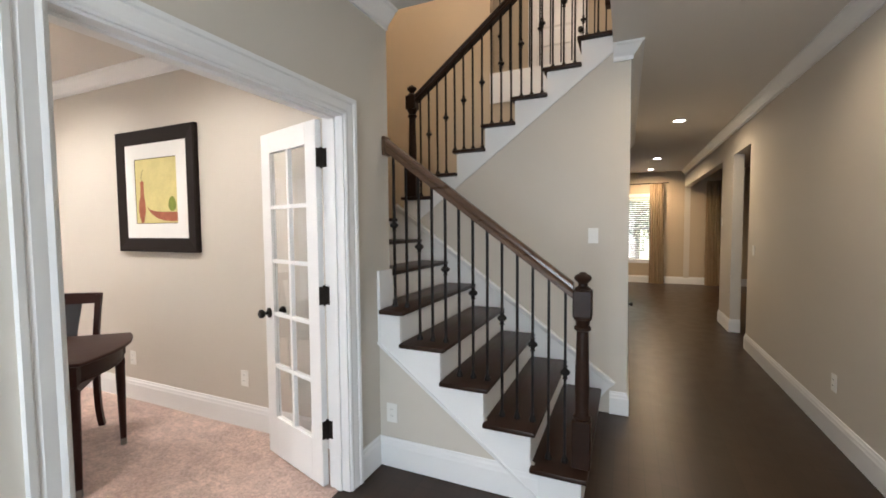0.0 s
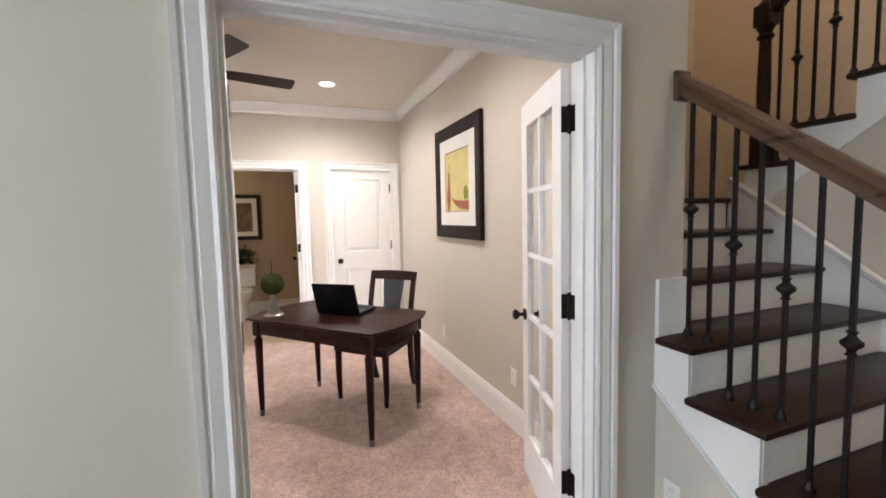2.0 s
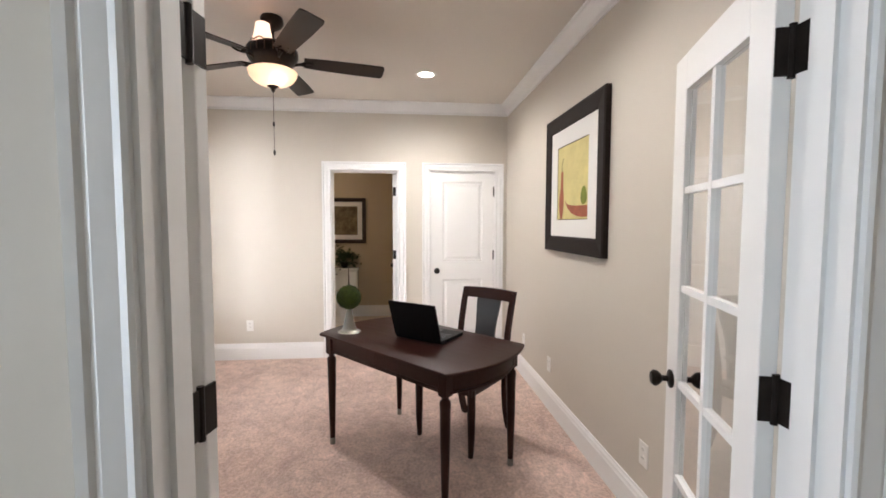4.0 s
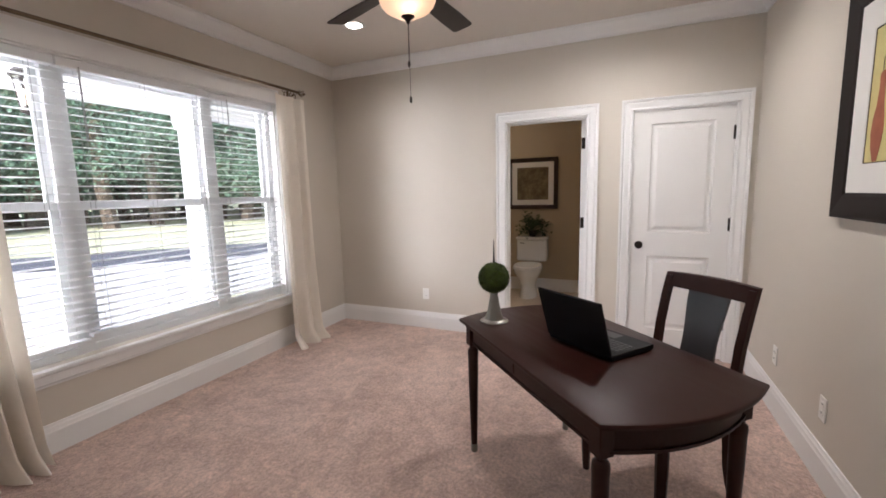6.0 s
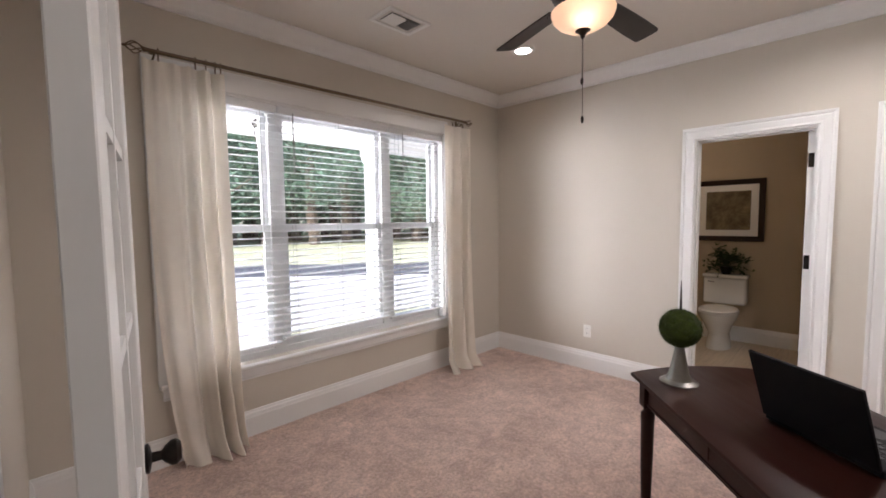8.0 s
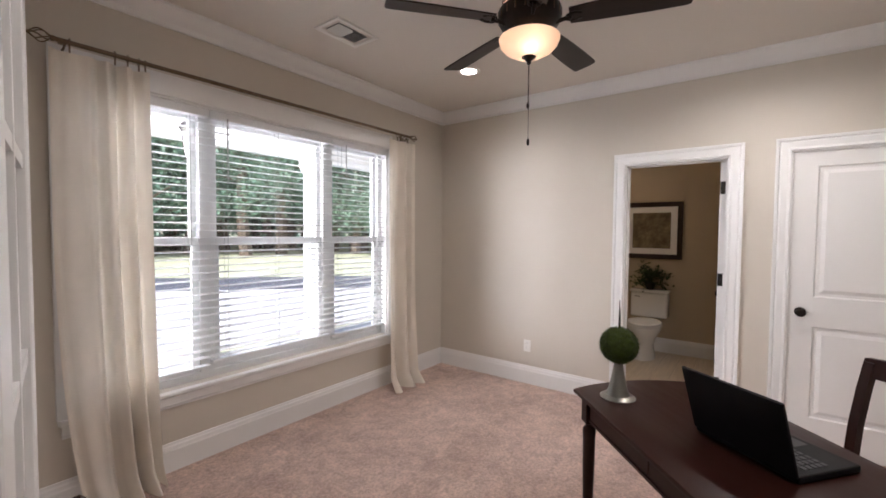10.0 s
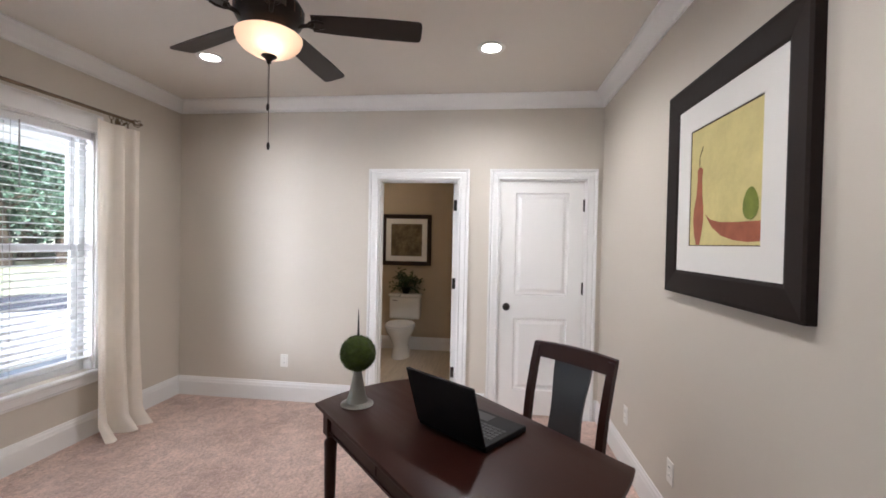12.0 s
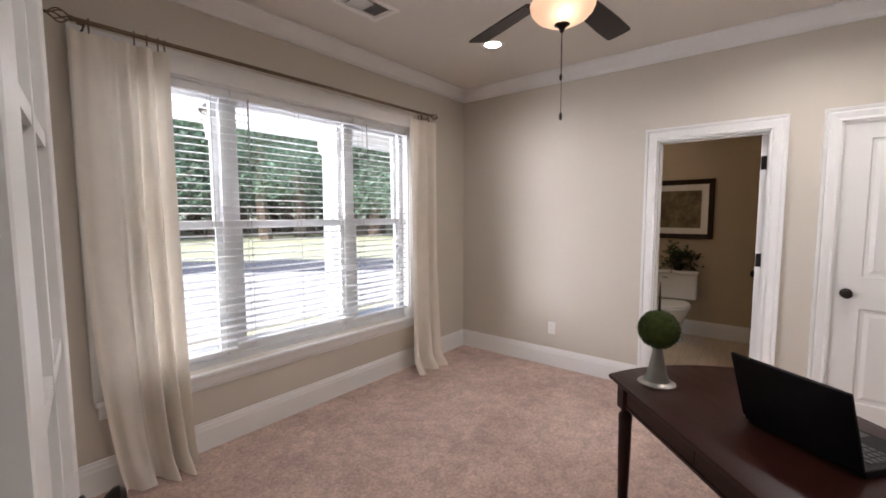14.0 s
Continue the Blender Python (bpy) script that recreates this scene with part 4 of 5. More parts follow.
# ---- desk ----
desk = thing("writing_desk", pose(-3.437, 1.278, 0, 0, 0, 42.2), "dark mahogany writing desk with bowed ends and turned legs", "desk")
L, D, ZT = 0.556, 0.348, 0.745


def desk_outline(inset, bow):
    pts = []
    for s in (1, -1):
        for i in range(13):
            y = -D + inset + (2 * D - 2 * inset) * i / 12
            pts.append((s * (L - inset + bow * (1 - (y / (D - inset)) ** 2)), s * y))
    return pts


bm = bmesh.new()
rings = []
for inset, z in ((0.012, ZT - 0.024), (0.002, ZT - 0.019), (0.0, ZT - 0.010), (0.003, ZT - 0.003), (0.010, ZT)):
    rings.append([bm.verts.new((x, y, z)) for x, y in desk_outline(inset, 0.085)])
n = len(rings[0])
for a, b in zip(rings, rings[1:]):
    for i in range(n):
        bm.faces.new((a[i], a[(i + 1) % n], b[(i + 1) % n], b[i]))
bm.faces.new(rings[0][::-1])
bm.faces.new(rings[-1])
part("desktop", bm, DESKWOOD, desk, "polished dark mahogany top with moulded edge", True)
bm = prism(bmesh.new(), desk_outline(0.045, 0.075), 0.619, ZT - 0.0245)
part("apron", bm, DESKWOOD, desk, smooth=True)
part("apron_bead", prism(bmesh.new(), desk_outline(0.039, 0.075), 0.621, 0.631), DESKWOOD, desk)
for s in (-1, 1):
    part("drawer_front", boxmesh(s * 0.248 - 0.218, -D + 0.0405, 0.640, s * 0.248 + 0.218, -D + 0.0455, 0.712, bevel=0.002), DESKWOOD, desk)
for sx in (1, -1):
    for sy in (1, -1):
        x, y = sx * (L - 0.055), sy * (D - 0.055)
        bm = bmesh.new()
        box(bm, x - 0.027, y - 0.027, 0.608, x + 0.027, y + 0.027, ZT - 0.0245, bevel=0.003)
        lathe(bm, [(0.024, 0.608), (0.018, 0.600), (0.018, 0.592), (0.027, 0.582), (0.029, 0.565), (0.027, 0.535), (0.026, 0.42), (0.020, 0.16), (0.0165, 0.045)], 20, (x, y, 0))
        leg = part("leg", bm, DESKWOOD, desk, smooth=True)
        part("ferrule", lathe(bmesh.new(), [(0.0150, 0.0), (0.0175, 0.002), (0.0180, 0.042), (0.0170, 0.0465)], 18, (x, y, 0)), STEEL, leg, "brushed metal foot cap", True)

# ---- chair ----
chair = thing("desk_chair", pose(-3.662, 1.598, 0, 0, 0, 44), "dark wooden chair with a slate leather splat back", "chair")
for s in (-1, 1):
    bm = bmesh.new()
    pts = [(s * 0.220, -0.20, 0.0), (s * 0.224, -0.20, 0.12), (s * 0.224, -0.20, 0.30), (s * 0.222, -0.20, 0.43)]
    tube(bm, pts, [0.017, 0.022, 0.026, 0.027], 8)
    part("leg", bm, DESKWOOD, chair, smooth=True)
    bm = bmesh.new()
    prof = [(0.285, 0.0), (0.262, 0.06), (0.235, 0.16), (0.218, 0.30), (0.214, 0.43), (0.222, 0.56), (0.245, 0.72), (0.278, 0.86), (0.308, 0.962)]
    rows = []
    for i, (yy, z) in enumerate(prof):
        hx, hy = 0.0175, 0.015 if z > 0.5 else 0.0185
        cx = s * (0.196 + 0.012 * min(1, z / 0.9))
        rows.append([bm.verts.new((cx + a * hx, yy + b * hy, z)) for a, b in ((-1, -1), (1, -1), (1, 1), (-1, 1))])
    for a, b in zip(rows, rows[1:]):
        for k in range(4):
            bm.faces.new((a[k], a[(k + 1) % 4], b[(k + 1) % 4], b[k]))
    bm.faces.new(rows[0][::-1])
    bm.faces.new(rows[-1])
    part("back_leg", bm, DESKWOOD, chair, smooth=True)


def back_y(z):
    return 0.214 + 0.094 * max(0.0, (z - 0.46) / 0.502) ** 1.5


bm = bmesh.new()
rows = []
for i in range(11):
    x = -0.226 + 0.452 * i / 10
    bow = 0.020 * (1 - (x / 0.226) ** 2)
    z0, z1 = 0.905, 0.975 + 0.006 * (1 - (x / 0.226) ** 2)
    rows.append([bm.verts.new((x, back_y(z) + bow + d, z)) for z, d in ((z0, -0.013), (z1, -0.013), (z1, 0.013), (z0, 0.013))])
for a, b in zip(rows, rows[1:]):
    for k in range(4):
        bm.faces.new((a[k], a[(k + 1) % 4], b[(k + 1) % 4], b[k]))
bm.faces.new(rows[0][::-1])
bm.faces.new(rows[-1])
part("top_rail", bm, DESKWOOD, chair, smooth=True)
bm = bmesh.new()
rows = []
for i in range(15):
    z = 0.455 + 0.455 * i / 14
    w = 0.086 + 0.007 * math.cos((z - 0.46) / 0.45 * 2 * math.pi) + 0.008 * i / 14
    row = []
    for k in range(7):
        x = -w + 2 * w * k / 6
        row.append((x, back_y(z) + 0.018 * (1 - (x / 0.2) ** 2) - 0.006 * (1 - (x / w) ** 2), z))
    rows.append([bm.verts.new(p) for p in row] + [bm.verts.new((p[0], p[1] + 0.016, p[2])) for p in row[::-1]])
for a, b in zip(rows, rows[1:]):
    for k in range(14):
        bm.faces.new((a[k], a[(k + 1) % 14], b[(k + 1) % 14], b[k]))
bm.faces.new(rows[0][::-1])
bm.faces.new(rows[-1])
part("splat", bm, LEATHER, chair, "slate grey leather splat", True)
bm = prism(bmesh.new(), [(-0.245, -0.225), (0.245, -0.225), (0.212, 0.20), (-0.212, 0.20)], 0.395, 0.445)
part("seat_frame", bm, DESKWOOD, chair)
bm = prism(bmesh.new(), [(-0.240, -0.222), (0.240, -0.222), (0.208, 0.195), (-0.208, 0.195)], 0.4455, 0.490)
bmesh.ops.bevel(bm, geom=bm.edges[:], offset=0.016, segments=3, profile=0.5, affect="EDGES")
part("seat", bm, LEATHER, chair, "dark upholstered seat pad", True)

# ---- laptop ----
lap = thing("laptop", pose(-3.375, 1.284, ZT, 0, 0, 52), "open black laptop computer standing on the desk", "laptop")
part("base", boxmesh(-0.171, -0.006, 0.003, 0.171, 0.245, 0.024, bevel=0.004, segments=2), BLACKPLASTIC, lap)
for x, y in ((-0.14, 0.02), (0.14, 0.02), (-0.14, 0.22), (0.14, 0.22)):
    part("foot", lathe(bmesh.new(), [(0.008, 0.0), (0.008, 0.004)], 10, (x, y, 0)), KEYPLASTIC, lap)
for r in range(5):
    for c in range(14):
        if r == 4 and 4 <= c <= 8:
            continue
        x, y = -0.150 + 0.0217 * c, 0.045 + 0.0205 * r
        part("key", boxmesh(x, y, 0.0242, x + 0.0180, y + 0.0168, 0.0272, bevel=0.0012), KEYPLASTIC, lap)
part("key", boxmesh(-0.150 + 0.0217 * 4, 0.127, 0.0242, -0.150 + 0.0217 * 8 + 0.018, 0.1438, 0.0272, bevel=0.0012), KEYPLASTIC, lap)
part("touchpad", boxmesh(-0.05, 0.165, 0.0238, 0.04, 0.225, 0.0245), KEYPLASTIC, lap)
lid = part("lid", boxmesh(-0.171, -0.011, 0.0, 0.171, 0.0, 0.232, bevel=0.003, segments=2), BLACKPLASTIC, lap)
lid.location, lid.rotation_euler = (0, -0.004, 0.022), (radians(17), 0, 0)
part("screen", boxmesh(-0.156, -0.0005, 0.020, 0.156, 0.0012, 0.218), SCREEN, lid)
for x in (-0.11, 0.11):
    part("hinge", tube(bmesh.new(), [(x - 0.025, -0.004, 0.022), (x + 0.025, -0.004, 0.022)], 0.007, 10), BLACKPLASTIC, lap)

# ---- topiary ball ----
top = thing("topiary_ornament", pose(-3.627, 0.838, ZT), "green moss ball on a brushed metal cone stand", "ornament")
part("stand", lathe(bmesh.new(), [(0.072, 0.0), (0.073, 0.003), (0.066, 0.008), (0.050, 0.014), (0.040, 0.035), (0.029, 0.085), (0.020, 0.135), (0.018, 0.158), (0.010, 0.160)], 32), STEEL, top, "brushed metal flared cone stand", True)
bm = bmesh.new()
bmesh.ops.create_icosphere(bm, subdivisions=4, radius=0.076)
for v in bm.verts:
    v.co += v.co.normalized() * (0.006 * noise.noise(v.co * 60) + 0.003 * noise.noise(v.co * 160))
    v.co.z += 0.228
rnd = random.Random(4)
for i in range(2600):
    a, c = rnd.uniform(0, 2 * math.pi), rnd.uniform(-1, 1)
    s = math.sqrt(1 - c * c)
    d = Vector((s * math.cos(a), s * math.sin(a), c))
    p = d * 0.075 + Vector((0, 0, 0.228))
    t = d.orthogonal().normalized()
    t.rotate(Matrix.Rotation(rnd.uniform(0, 6.28), 3, d))
    tip = p + d * rnd.uniform(0.004, 0.011) + t * rnd.uniform(0.002, 0.010)
    o = d.cross(t) * 0.0016
    bm.faces.new([bm.verts.new(q) for q in (p - o, p + o, tip)])
part("moss_ball", bm, MOSS, top, "fuzzy green moss ball")
part("spike", tube(bmesh.new(), [(0, 0, 0.295), (0.001, 0, 0.36), (0.003, 0, 0.425)], [0.0055, 0.004, 0.0012], 8), BRONZE, top, "thin dark pointed spike")

# ---- framed prints ----


def framed(name, m, w, h, fw, depth, mat_w, art_mat, label, frame_mat):
    """A print facing local -y: frame, mount, and its picture area, centred on the origin."""
    f = thing(name, m, label, "picture")
    pts = [(-w / 2, 0, -h / 2), (w / 2, 0, -h / 2), (w / 2, 0, h / 2), (-w / 2, 0, h / 2)]
    prof = [(0, 0), (0, depth), (fw * 0.12, depth + 0.004), (fw * 0.85, depth - 0.004), (fw, depth - 0.010), (fw, 0)]
    bm = sweep(bmesh.new(), pts, prof, (0, -1, 0), closed=True)
    part("frame", bm, frame_mat, f)
    iw, ih = w / 2 - fw + 0.004, h / 2 - fw + 0.004
    part("backing", boxmesh(-w / 2 + 0.01, -0.004, -h / 2 + 0.01, w / 2 - 0.01, -0.0005, h / 2 - 0.01), frame_mat, f)
    aw, ah = iw - mat_w, ih - mat_w
    ring = [(-iw, -0.0045, -ih), (iw, -0.0045, -ih), (iw, -0.0045, ih), (-iw, -0.0045, ih)]
    bm = sweep(bmesh.new(), ring, [(0, 0), (0, 0.0045), (mat_w, 0.0045), (mat_w, 0)], (0, -1, 0), closed=True)
    part("mount", bm, MATBOARD, f, "white picture mount")
    part("print", boxmesh(-aw - 0.003, -0.0062, -ah - 0.003, aw + 0.003, -0.0046, ah + 0.003), art_mat, f)
    return f, aw, ah


ARTY = material("yellow_painted_paper", (0.64, 0.56, 0.24), 0.8, vary=0.14, scale=7, fine=60, bump=0.05)
ARTR = material("brick_red_painted", (0.36, 0.11, 0.055), 0.8, vary=0.25, scale=14, fine=60, bump=0.05)
ARTG = material("green_painted", (0.20, 0.24, 0.035), 0.8, vary=0.3, scale=18, fine=60, bump=0.05)
ARTD = material("dark_line_ink", (0.035, 0.022, 0.012), 0.8, vary=0.1, bump=0)
pic, aw, ah = framed("framed_print", pose(-3.586, 2.3335, 1.740), 0.958, 0.962, 0.112, 0.032, 0.116, ARTY, "large black framed still life print with white mount", FRAMEBLACK)
for x0, z0, x1, z1 in ((-aw, ah - 0.006, aw, ah), (-aw, -ah, -aw + 0.006, ah), (-aw, -ah, aw, -ah + 0.004)):
    part("print_border", boxmesh(x0, -0.0072, z0, x1, -0.0063, z1), ARTD, pic)


def art_at(px, pz):
    """Fractions of the print from its lower corner."""
    return (-aw + 2 * aw * px, -ah + 2 * ah * pz)


vase = [(0.13, 0.01), (0.09, 0.10), (0.07, 0.22), (0.08, 0.32), (0.115, 0.42), (0.13, 0.55), (0.125, 0.64), (0.155, 0.66), (0.185, 0.66), (0.215, 0.64), (0.205, 0.55), (0.215, 0.42), (0.235, 0.32), (0.24, 0.22), (0.215, 0.10), (0.185, 0.01)]
part("painted_vase", prism(bmesh.new(), [art_at(*p) for p in vase], -0.0072, -0.0063, "y"), ARTR, pic, "red painted vase")
bowl = [(0.27, 0.26), (0.36, 0.21), (0.50, 0.185), (0.70, 0.175), (1.0, 0.17), (1.0, 0.035), (0.85, 0.03), (0.68, 0.045), (0.52, 0.08), (0.38, 0.15)]
part("painted_bowl", prism(bmesh.new(), [art_at(*p) for p in bowl], -0.0072, -0.0063, "y"), ARTR, pic, "red painted bowl")
pear = [(0.88 + 0.088 * math.cos(a) * (1 - 0.2 * math.sin(a)), 0.295 + 0.112 * math.sin(a)) for a in [2 * math.pi * i / 20 for i in range(20)]]
part("painted_pear", prism(bmesh.new(), [art_at(min(x, 0.995), z) for x, z in pear], -0.0080, -0.0073, "y"), ARTG, pic, "green painted fruit")
part("painted_stem", tube(bmesh.new(), [(*art_at(0.16, 0.66), 0)[:1] + (-0.0070,) + (art_at(0.16, 0.66)[1],), (art_at(0.155, 0.74)[0], -0.0070, art_at(0.155, 0.74)[1]), (art_at(0.21, 0.83)[0], -0.0070, art_at(0.21, 0.83)[1])], 0.0012, 6), ARTD, pic)

for ob in pic.children:
    if not ob.name.startswith(("frame", "backing")):
        ob.location.y = -0.014

ARTB = material("sepia_printed_paper", (0.17, 0.13, 0.075), 0.8, vary=0.75, scale=9, fine=40, bump=0.05)
DARKFRAME = material("dark_cherry_frame", (0.020, 0.008, 0.006), 0.3, vary=0.2, scale=9, fine=70, bump=0.05)
bp = framed("framed_print", pose(-7.478, 0.262, 1.505), 0.690, 0.700, 0.058, 0.022, 0.075, ARTB, "dark framed sepia print on the bathroom wall", DARKFRAME)
bp[0].matrix_world = pose(-7.478, 0.262, 1.505, 0, 0, 90)

# ---- wall plates ----


def plate(m, kind):
    label = "white duplex outlet plate" if kind == "outlet" else "white single light switch plate"
    p = thing("wall_outlet" if kind == "outlet" else "light_switch", m, label + " on the painted wall", kind)
    part("cover", boxmesh(-0.036, -0.006, -0.058, 0.036, 0, 0.058, bevel=0.0025, segments=2), PLASTIC, p)
    if kind == "outlet":
        for z in (-0.021, 0.021):
            part("socket", lathe(bmesh.new(), [(0.0165, 0), (0.0165, 0.002)], 16, m=pose(0, -0.0058, z, 90)), PLASTIC, p)
            for x in (-0.006, 0.006):
                part("slot", boxmesh(x - 0.001, -0.0088, z - 0.001, x + 0.001, -0.0079, z + 0.007), SLOT, p)
    else:
        part("toggle", boxmesh(-0.005, -0.016, -0.004, 0.005, -0.006, 0.012, bevel=0.002), PLASTIC, p)
    return p


plate(pose(XB + 0.0005, -0.441, 0.367, 0, 0, 90), "outlet")
plate(pose(-2.705, YP - 0.0005, 0.358), "outlet")
plate(pose(-4.012, YP - 0.0005, 0.352), "outlet")
plate(pose(-4.704, YP - 0.0005, 0.355), "outlet")
plate(pose(-1.470, 2.3225, 0.325), "outlet")
plate(pose(-0.428, 3.5795, 1.36), "switch")
plate(pose(1.0795, 3.73, 0.38, 0, 0, -90), "outlet")
plate(pose(1.0795, 5.73, 1.15, 0, 0, -90), "switch")
plate(pose(1.0795, 7.42, 1.48, 0, 0, -90), "switch")

# ---- ceiling things ----


def downlight(x, y, watts, color=(1.0, 0.93, 0.83)):
    d = thing("recessed_light", pose(x, y, H), "white recessed ceiling downlight, switched on", "ceiling light", "recessed ceiling lights")
    part("trim_ring", lathe(bmesh.new(), [(0.060, -0.001), (0.064, -0.006), (0.088, -0.006), (0.092, -0.0005)], 32), PLASTIC, d, smooth=True)
    part("lens", lathe(bmesh.new(), [(0.002, -0.004), (0.0595, -0.004), (0.0595, -0.0015)], 32), LEDGLOW, d, "glowing lamp lens")
    if watts:
        data = bpy.data.lights.new("downlight_beam", "SPOT")
        data.energy, data.color, data.spot_size, data.spot_blend, data.shadow_soft_size = watts, color, radians(165), 0.8, 0.06
        new("downlight_beam", data).matrix_world = pose(x, y, H - 0.02)


downlight(-4.560, -0.570, 5)
downlight(-4.555, 1.392, 16)
downlight(-2.700, -0.570, 2)
downlight(-2.700, 1.392, 12)
downlight(0.392, 6.257, 9, (1.0, 0.78, 0.5))
downlight(0.337, 9.46, 22, (1.0, 0.74, 0.44))
downlight(0.30, 11.2, 18, (1.0, 0.74, 0.44))
downlight(0.40, 3.05, 4.5, (1.0, 0.78, 0.5))

vent = thing("ceiling_vent", pose(-3.565, -0.860, H), "white louvred ceiling air register, half dark", "air vent")
bm = sweep(bmesh.new(), [(-0.145, -0.090, 0), (0.145, -0.090, 0), (0.145, 0.090, 0), (-0.145, 0.090, 0)], [(0, 0), (0, 0.006), (0.024, 0.010), (0.028, 0.003), (0.028, 0)], (0, 0, -1), closed=True)
part("frame", bm, PLASTIC, vent)
part("backing", boxmesh(-0.118, -0.063, -0.004, 0.118, 0.063, -0.001), SLOT, vent)
for i in range(14):
    x = -0.108 + 0.0165 * i
    bm = boxmesh(-0.0075, -0.062, -0.0008, 0.0075, 0.062, 0.0008)
    s = part("slat", bm, PLASTIC, vent)
    s.location, s.rotation_euler = (x, 0, -0.009), (0, radians(38 if i < 7 else -38), 0)

BULB = glowing("lit_bulb", (1.0, 0.76, 0.54), 4)
fan = thing("ceiling_fan", pose(-3.662, 0.376, H - 0.024), "five blade dark wood ceiling fan with lit glass bowl", "ceiling fan")
part("canopy", lathe(bmesh.new(), [(0.064, 0.024), (0.068, 0.016), (0.070, -0.012), (0.055, -0.035), (0.030, -0.050), (0.018, -0.052)], 28), BRONZE, fan, smooth=True)
part("downrod", lathe(bmesh.new(), [(0.014, -0.050), (0.013, -0.080), (0.013, -0.138), (0.040, -0.143)], 20), BRONZE, fan, smooth=True)
up_glass = lathe(bmesh.new(), [(0.036, -0.050), (0.040, -0.052), (0.045, -0.085), (0.053, -0.125), (0.064, -0.166), (0.060, -0.170)], 28, (0.082, -0.030, 0))
part("uplight_glass", up_glass, UPLIGHT, fan, "lit amber glass uplight shade", True)
ring = tube(bmesh.new(), [(0.082 + 0.066 * math.cos(a), -0.030 + 0.066 * math.sin(a), -0.160 + 0.006 * math.cos(6 * a)) for a in [2 * math.pi * i / 36 for i in range(37)]], 0.0045, 6)
part("uplight_ring", ring, RODBRONZE, fan, "openwork bronze ring round the uplight", True)
part("motor_housing", lathe(bmesh.new(), [(0.050, -0.140), (0.100, -0.142), (0.140, -0.158), (0.153, -0.180), (0.153, -0.222), (0.138, -0.250), (0.112, -0.272), (0.100, -0.292), (0.040, -0.296)], 36), BRONZE, fan, "dark bronze motor housing", True)
for k in range(20):
    a = 2 * math.pi * k / 20
    v = part("housing_rib", boxmesh(0.133, -0.004, -0.0225, 0.1545, 0.004, 0.0225, bevel=0.002), RAILWOOD, fan)
    v.matrix_local = pose(0, 0, -0.201, 0, 0, math.degrees(a))
part("light_fitter", lathe(bmesh.new(), [(0.060, -0.294), (0.110, -0.298), (0.114, -0.308), (0.060, -0.312)], 32), BRONZE, fan, smooth=True)
bowl_glass = lathe(bmesh.new(), [(0.139, -0.304), (0.148, -0.309), (0.147, -0.320), (0.138, -0.343), (0.116, -0.367), (0.080, -0.387), (0.038, -0.398), (0.004, -0.400)], 40)
part("glass_bowl", bowl_glass, GLOBE, fan, "lit cream alabaster glass bowl", True)
for dx, dy in ((0.055, 0.035), (-0.055, -0.035)):
    part("bulb", lathe(bmesh.new(), [(0.012, -0.314), (0.022, -0.330), (0.024, -0.350), (0.016, -0.366), (0.002, -0.370)], 12, (dx, dy, 0)), BULB, fan, "glowing bulb inside the bowl", True)
part("finial", lathe(bmesh.new(), [(0.034, -0.392), (0.036, -0.400), (0.020, -0.410), (0.010, -0.422), (0.012, -0.428), (0.003, -0.436)], 20), BRONZE, fan, smooth=True)
for dx, dy, z1, z2 in ((0.008, 0.002, -0.622, -0.652), (-0.008, -0.002, -0.795, -0.830)):
    ch = part("pull_chain", tube(bmesh.new(), [(dx, dy, -0.420), (dx, dy, z1)], 0.0013, 6), BRONZE, fan)
    part("pull_knob", lathe(bmesh.new(), [(0.002, z1 + 0.002), (0.006, z1 - 0.004), (0.0075, z1 - 0.018), (0.005, z2 + 0.004), (0.002, z2)], 12, (dx, dy, 0)), BRONZE, ch, smooth=True)
BLADE = material("dark_walnut_blade", (0.020, 0.011, 0.008), 0.40, vary=0.3, scale=6, fine=70, bump=0.05, stretch=(0.7, 8, 8), spec=0.3)
for k in range(5):
    bm = bmesh.new()
    tube(bm, [(0.095, 0, -0.002), (0.13, 0, -0.012), (0.165, 0, -0.004), (0.20, 0, 0.002)], [0.010, 0.009, 0.010, 0.012], 8)
    for s in (-1, 1):
        tube(bm, [(0.165, 0, -0.004), (0.185, s * 0.026, 0.0), (0.215, s * 0.034, 0.003), (0.245, s * 0.020, 0.003)], 0.006, 6)
    arm = part("blade_arm", bm, BRONZE, fan, "scrolled bronze blade bracket", True)
    arm.matrix_local = pose(0, 0, -0.240, 0, 0, 32 + 72 * k)
    out = [(0.19, -0.052), (0.30, -0.060), (0.52, -0.068), (0.685, -0.068), (0.70, -0.062), (0.706, -0.040), (0.706, 0.040), (0.70, 0.062), (0.685, 0.068), (0.52, 0.068), (0.30, 0.060), (0.19, 0.052)]
    b = part("blade", prism(bmesh.new(), out, 0.006, 0.013), BLADE, arm, "dark walnut fan blade")
    b.rotation_euler = (radians(-12), 0, 0)

# ---- bathroom ----
toilet = thing("toilet", pose(-7.478, 0.285, 0), "white porcelain close coupled toilet, lid down", "toilet")
bm = boxmesh(0.012, -0.205, 0.445, 0.195, 0.205, 0.745, bevel=0.025, segments=3)
part("tank", bm, PORCELAIN, toilet, smooth=True)
part("tank_lid", boxmesh(0.004, -0.215, 0.7455, 0.205, 0.215, 0.780, bevel=0.010, segments=2), PORCELAIN, toilet, smooth=True)


